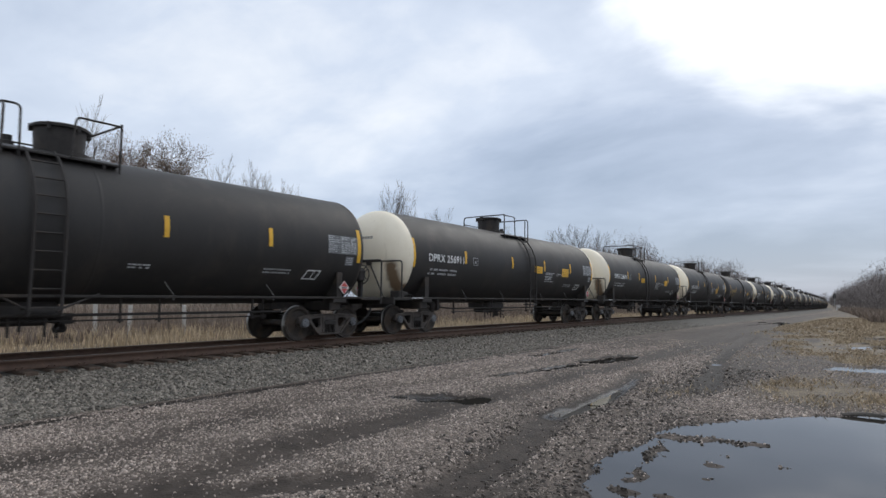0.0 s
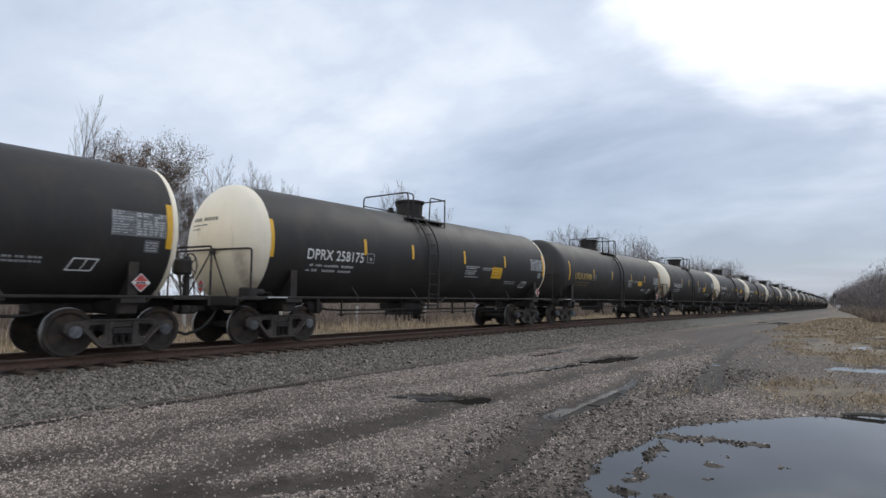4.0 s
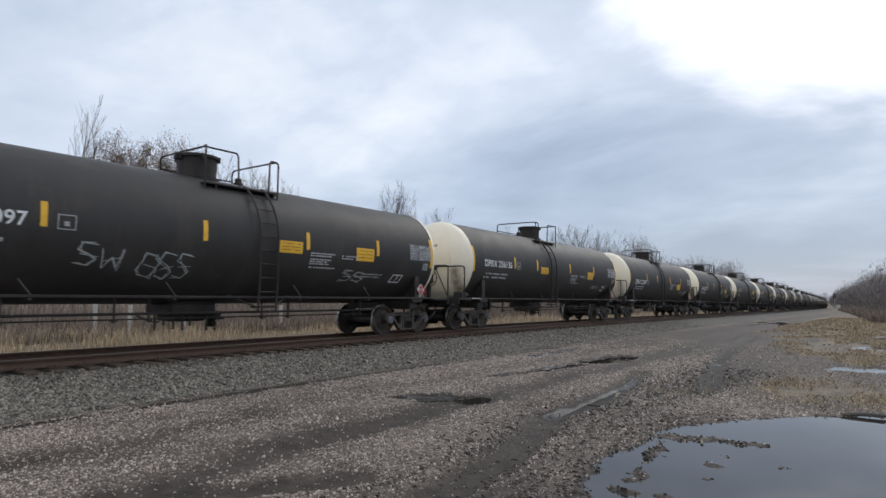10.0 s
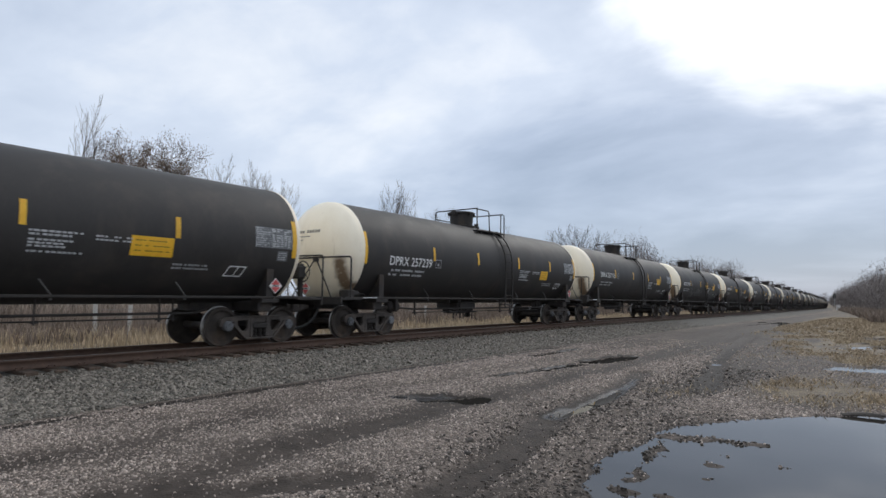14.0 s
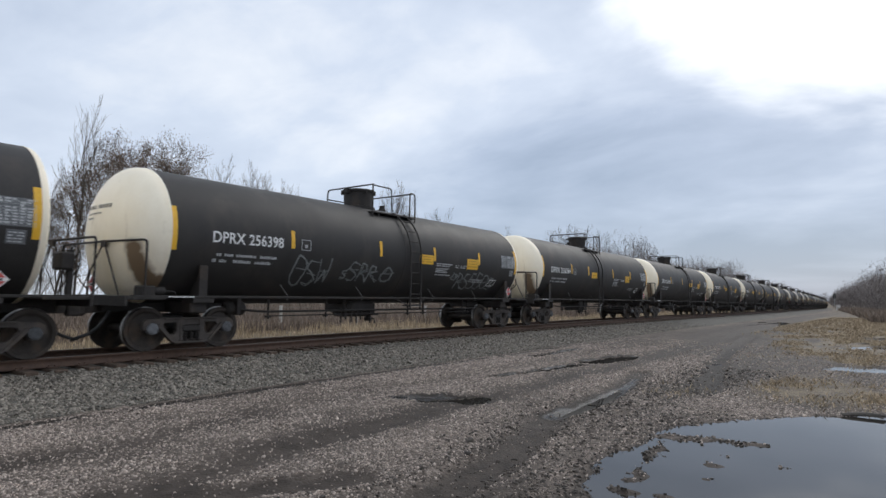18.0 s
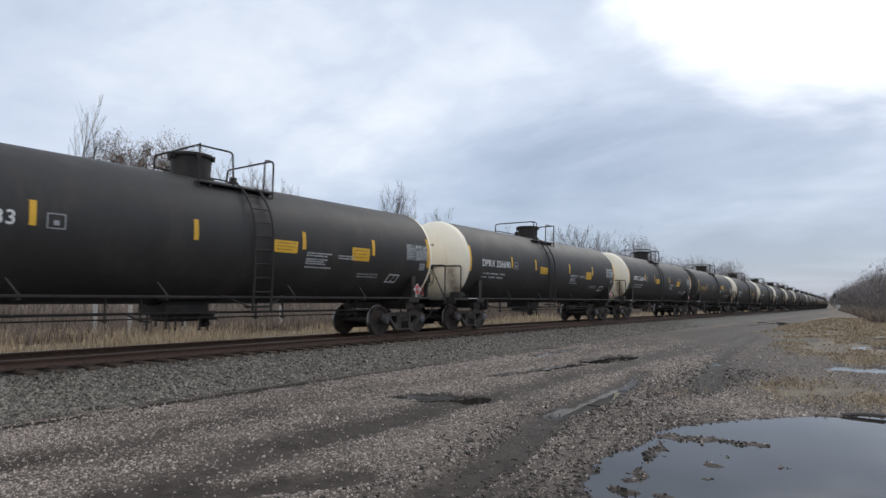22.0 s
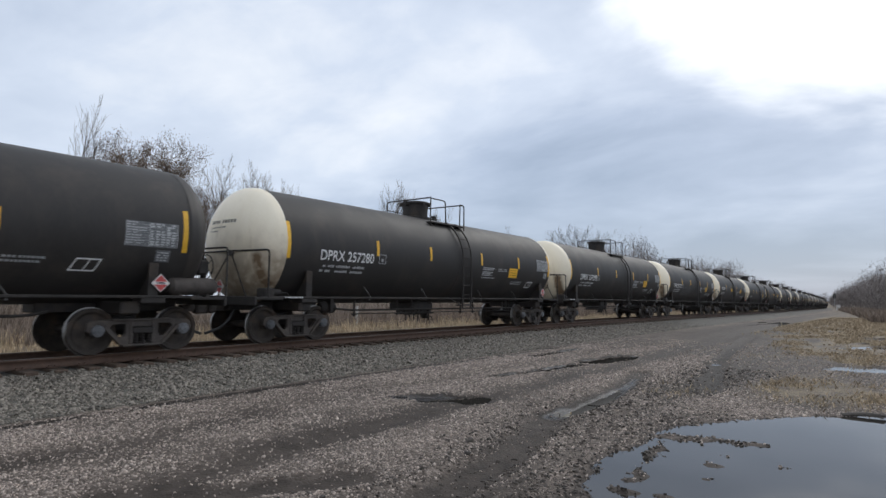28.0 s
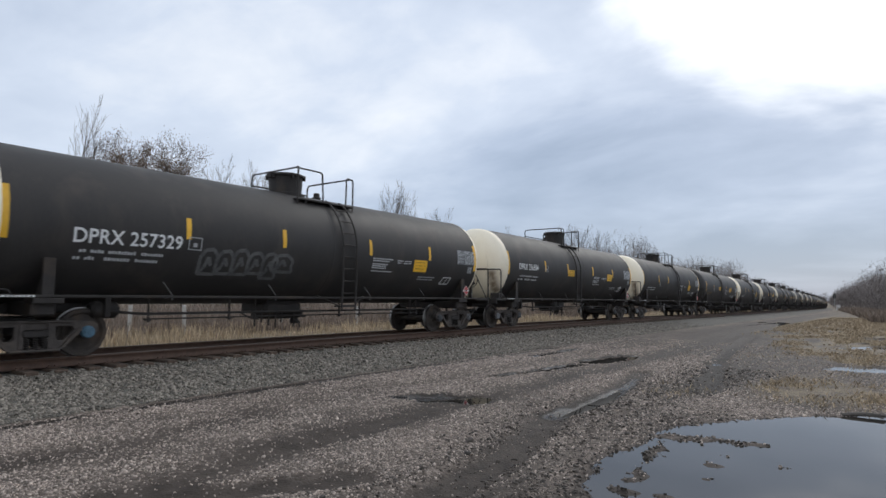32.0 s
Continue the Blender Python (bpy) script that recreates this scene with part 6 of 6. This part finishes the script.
def plant(kind, x, y, height, wide, turn, label):
    """Sets a tree of a height, its crown widened or narrowed."""
    t = tagged(new("tree"), label, "tree", "trees behind the track")
    trunk, crown, leaf = kind
    part("trunk", trunk, None, t)
    part("crown", crown, None, t)
    if leaf:
        part("leaves", leaf, None, t, "sparse withered brown leaves")
    k = height / max(v.co.z for v in crown.vertices)
    t.matrix_basis = Matrix.Translation((x, y, float(ground_z(x, y)) - 0.05)) @ Euler((0, 0, radians(turn))).to_matrix().to_4x4() @ Matrix.Diagonal((k * wide, k * wide, k, 1))


OAK = [tree_meshes(51, 8.2, 1.0, 0.13, 15000, (17, 8, 6), 0.15, 0.018), tree_meshes(57, 7.9, 0.95, 0.12, 14000, (17, 8, 6), 0.15, 0.018)]
POLE = [tree_meshes(61, 12.0, 0.34, 0.11, 0, (13, 6, 5), 0.35, 0.020), tree_meshes(62, 11.0, 0.40, 0.10, 0, (14, 6, 5), 0.25, 0.020), tree_meshes(63, 10.0, 0.55, 0.11, 0, (14, 7, 5), 0.2, 0.020)]
LEAFY, FINE, UPRIGHT = "bushy tree holding withered brown leaves", "bare grey tree with fine spreading twigs", "tall bare tree with upright limbs"
for x, y, height, kind, wide, turn, text in (
    (-25, 15.4, 13.3, POLE[0], 0.9, 10, "slender bare tree with a forked top"),
    (-25, 17.7, 12.3, OAK[0], 0.80, 40, LEAFY), (-26, 21.3, 12.5, OAK[1], 0.80, 80, LEAFY), (-27, 19.6, 12.6, OAK[1], 0.78, 250, LEAFY),
    (-25, 16.0, 10.4, OAK[1], 0.72, 200, LEAFY), (-25, 14.2, 8.8, OAK[0], 0.8, 300, LEAFY), (-27, 23.4, 11.3, OAK[0], 0.72, 120, LEAFY),
    (-26, 24.6, 9.8, OAK[1], 0.7, 20, LEAFY), (-25, 12.6, 7.2, OAK[1], 0.8, 150, LEAFY),
    (-24, 13.2, 7.8, POLE[2], 0.9, 30, FINE), (-24, 11.4, 6.5, POLE[1], 1.0, 120, FINE),
    (-30, 28.1, 13.0, POLE[2], 0.72, 15, FINE), (-31, 29.8, 13.6, POLE[1], 0.8, 70, FINE), (-30, 31.1, 13.0, POLE[2], 0.72, 140, FINE), (-33, 34.7, 13.4, POLE[1], 0.8, 210, FINE),
    (-31, 35.3, 12.9, POLE[2], 0.7, 260, FINE), (-32, 37.1, 12.3, POLE[1], 0.8, 310, FINE), (-30, 26.2, 11.9, POLE[1], 0.8, 330, FINE),
    (-34, 52.5, 15.8, POLE[1], 0.85, 33, UPRIGHT), (-36, 53.7, 15.4, POLE[0], 0.9, 95, UPRIGHT), (-35, 57.2, 16.4, POLE[2], 0.62, 250, UPRIGHT), (-36, 61.1, 15.4, POLE[1], 0.85, 180, UPRIGHT),
    (-36, 65.1, 14.6, POLE[2], 0.7, 60, "bare tree with drooping side limbs"),
    (-34, 100.0, 15.6, POLE[2], 0.9, 5, "bare tree with a wide fine crown"), (-34, 106.0, 16.7, POLE[2], 1.0, 75, "bare tree with a wide fine crown"), (-36, 118.0, 16.6, POLE[1], 0.9, 145, "bare tree with upright limbs"),
    (-36, 125.0, 18.0, POLE[2], 0.9, 215, "bare tree with a wide fine crown"), (-34, 154.0, 17.5, POLE[2], 1.0, 280, "bare tree with a wide fine crown"), (-36, 82.0, 13.6, POLE[1], 0.9, 20, "bare tree with upright limbs"),
):
    plant(kind, x, y, height, wide, turn, text)


def ahead(heading, lateral):
    """The place on a line beside the track that lies in a heading (degrees left of the track) from the eye."""
    return (lateral, (EYE[0] - lateral) / math.tan(radians(heading)))


def woods(name, places, label, seed):
    """A far wood joined into one: each tree a stem with fans of fine twigs."""
    rng = np.random.default_rng(seed)
    V, F, base = [], [], 0
    for x, y, h in places:
        z = float(ground_z(x, y))
        n = 300
        u = rng.normal(size=(n, 3))
        u /= np.linalg.norm(u, axis=1, keepdims=True)
        full = rng.uniform(0.22, 0.34)
        core = np.array([x, y, z + 0.62 * h]) + rng.normal(0, 0.06 * h, 3)
        tip = core + u * np.array([full * h, full * h, 0.36 * h]) * rng.uniform(0.3, 1.0, n)[:, None] ** 0.6
        back = u * np.array([1, 1, 0.3]) + rng.normal(0, 0.75, (n, 3)) + np.array([0, 0, 0.45])
        foot = tip - back * h * rng.uniform(0.05, 0.11, n)[:, None]
        a2 = rng.uniform(0, 2 * math.pi, n)
        wd = (0.008 + 0.00016 * y) * rng.uniform(0.6, 1.3, n)
        side = np.stack([np.cos(a2) * wd, np.sin(a2) * wd, np.zeros(n)], -1)
        V.append(np.stack([foot - side, foot + side, tip + side * 0.35, tip - side * 0.35], 1).reshape(-1, 3))
        F.append(np.arange(4 * n).reshape(-1, 4) + base)
        base += 4 * n
        r = 0.006 * h
        V.append(np.array([[x - r, y, z - 0.2], [x + r, y, z - 0.2], [x + r * 0.3, y, z + h * 0.85], [x - r * 0.3, y, z + h * 0.85], [x, y - r, z - 0.2], [x, y + r, z - 0.2], [x, y + r * 0.3, z + h * 0.85], [x, y - r * 0.3, z + h * 0.85]]))
        F.append(np.array([[0, 1, 2, 3], [4, 5, 6, 7]]) + base)
        base += 8
    # the twig colour carries the haze; no mist is modelled
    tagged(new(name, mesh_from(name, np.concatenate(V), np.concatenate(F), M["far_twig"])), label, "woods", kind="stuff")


rng = np.random.default_rng(71)
spots = []
for k in range(760):
    y = 105 + 560 * rng.uniform() ** 1.3
    spots.append((float(line_x(y)) - rng.uniform(20, 46), y, rng.uniform(10.0, 15.0) * (0.85 + 0.3 * float(fnoise(y * 0.03, 0.5, 73, 3)))))
for k in range(80):
    y = 4 + 110 * rng.uniform()
    spots.append((-rng.uniform(27, 62), y, rng.uniform(4.0, 8.0)))
for k in range(16):
    spots.append((-rng.uniform(26, 48), rng.uniform(3, 24), rng.uniform(3.5, 6.0)))
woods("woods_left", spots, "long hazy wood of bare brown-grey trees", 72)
spots = []
for k in range(420):
    y = 140 + 480 * rng.uniform() ** 1.1
    x = float(line_x(y)) + max(7.5, 17.0 - 0.045 * (y - 150)) + 38 * rng.uniform() ** 1.3
    spots.append((x, y, rng.uniform(8.5, 13.0) * (0.7 + 0.6 * float(fnoise(x * 0.06, y * 0.03, 75, 3)))))
for k in range(160):
    y = 480 + 500 * rng.uniform()
    spots.append((float(line_x(y)) + rng.uniform(-60, 40), y, rng.uniform(8, 13)))
for k in range(70):
    y = 92 + 60 * rng.uniform()
    spots.append((11.5 + 14 * rng.uniform() + 0.03 * (142 - y), y, rng.uniform(4.5, 8.5)))
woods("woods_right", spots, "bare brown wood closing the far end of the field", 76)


# ---- fence posts and signal ----
def fence_post(x, y, h, lean):
    bm = box(bmesh.new(), -0.06, 0.06, -0.06, 0.06, -0.3, h, 0.012)
    ob = new("fence_post", finish("fence_post", bm, M["post"]))
    ob.matrix_basis = Matrix.Translation((x, y, float(ground_z(x, y)))) @ Euler((radians(lean), radians(lean * 0.6), 0)).to_matrix().to_4x4()
    tagged(ob, "weathered pale wooden fence post in tall dry grass", "fence post", "fence posts beyond the track")


posts = []
for head, h in ((66.5, 1.3), (64.0, 1.26), (59.7, 1.24), (51.5, 1.2), (44.5, 1.15), (38.0, 1.15)):
    x, y = ahead(head, -10)
    posts.append((x, y, h))
    fence_post(x, y, h, {66.5: 2, 64.0: -1, 59.7: 3}.get(head, 1))
wire = bmesh.new()
for z in (0.55, 0.85, 1.1):
    for (x0, y0, h0), (x1, y1, h1) in zip(posts, posts[1:]):
        tube(wire, [(x0 + 0.065, y0, float(ground_z(x0, y0)) + z), (x1 + 0.065, y1, float(ground_z(x1, y1)) + z)], 0.006, 4)
tagged(new("fence_wire", finish("fence_wire", wire, M["wire"])), "thin rusty wires strung between the fence posts", "fence wire")


def signal_mast(y, off):
    x, z = float(line_x(y)) + off, float(line_z(y)) + GROUND_Z
    sig = tagged(new("signal_mast"), "far railway signal with a black head on a mast", "signal")
    sig.matrix_basis = Matrix.Translation((x, y, z))
    part("mast", tube(bmesh.new(), [(0, 0, 0), (0, 0, 5.4)], 0.09, 8), M["grey_paint"], sig)
    hb = box(bmesh.new(), -0.38, 0.38, -0.05, 0.05, 4.1, 5.7, 0.1)
    part("backplate", hb, M["ink"], sig, "black signal backplate")
    for k in range(3):
        part("lamp_hood", lathe(bmesh.new(), [(-0.28, 0.13), (-0.05, 0.13), (-0.05, 0.0)], 12, "y", (0, 0, 4.4 + 0.5 * k)), M["ink"], sig)
    part("relay_cabinet", box(bmesh.new(), 0.5, 1.6, -0.4, 0.4, 0, 1.9, 0.03), M["placard"], sig, "pale metal relay cabinet")


signal_mast(250.0, 5.6)


def fallen_branch(x, y, turn):
    bm = tube(bmesh.new(), [(-0.55, 0, 0.03), (-0.2, 0.05, 0.06), (0.2, -0.02, 0.05), (0.6, 0.04, 0.03)], 0.03, 7, radii=[0.03, 0.028, 0.022, 0.012])
    tube(bm, [(0.1, 0.0, 0.05), (0.3, 0.16, 0.10), (0.5, 0.2, 0.09)], 0.014, 5, radii=[0.014, 0.011, 0.006])
    tube(bm, [(-0.25, 0.04, 0.06), (-0.05, -0.16, 0.05)], 0.012, 5)
    ob = new("fallen_branch", finish("fallen_branch", bm, M["bark"]))
    ob.matrix_basis = pose(x, y, GROUND_Z + float(line_z(y)) - 0.035, 0, 0, turn)
    tagged(ob, "dark wet fallen branch lying at the edge of the puddle", "branch")


fallen_branch(13.35, 11.05, 12)
fallen_branch(13.0, 29.5, 40)


# ---- what moves ----
def on_track(c):
    """Pose of a car whose middle is c metres along the line: it stands on its two bogies."""
    a, b = c - 6.33, c + 6.33
    p = Vector((float(line_x(a)), a, float(line_z(a))))
    q = Vector((float(line_x(b)), b, float(line_z(b))))
    d = q - p
    m = (p + q) / 2
    return pose(m.x, m.y, m.z, math.degrees(math.atan2(d.z, math.hypot(d.x, d.y))), 0, math.degrees(-math.atan2(d.x, d.y)))


def motions():
    for car, start in TRAIN:
        walk(car, [(t, on_track(start - travel(t))) for t in [0.0, 2.0, 4.0, 6.0, 8.0, 10.0, 12.0, 14.0, 16.0, 18.0, 20.0, 22.0, 24.0, 26.0, 28.0, 30.0, 32.0]])
    # all wheels roll alike: each place in a bogie is keyed once and shared
    step = 2 / FPS
    keyed = {}
    for ob, place in SPINNING:
        if place not in keyed:
            kind, s, e = place
            at = ob.matrix_basis.translation.copy()
            rows = []
            for i in range(481):
                t = i * step
                turn = math.degrees(travel(t) / 0.457)
                rows.append((t, Matrix.Translation(at) @ pose(0, 0, 0, turn % 360, 0, 0) @ pose(0, 0, 0, 0, 0, 0 if s > 0 else 180)))
            walk(ob, rows)
            keyed[place] = (ob.animation_data.action, ob.animation_data.action_slot)
        else:
            ob.rotation_mode = "QUATERNION"
            ob.animation_data_create()
            ob.animation_data.action, ob.animation_data.action_slot = keyed[place]


motions()
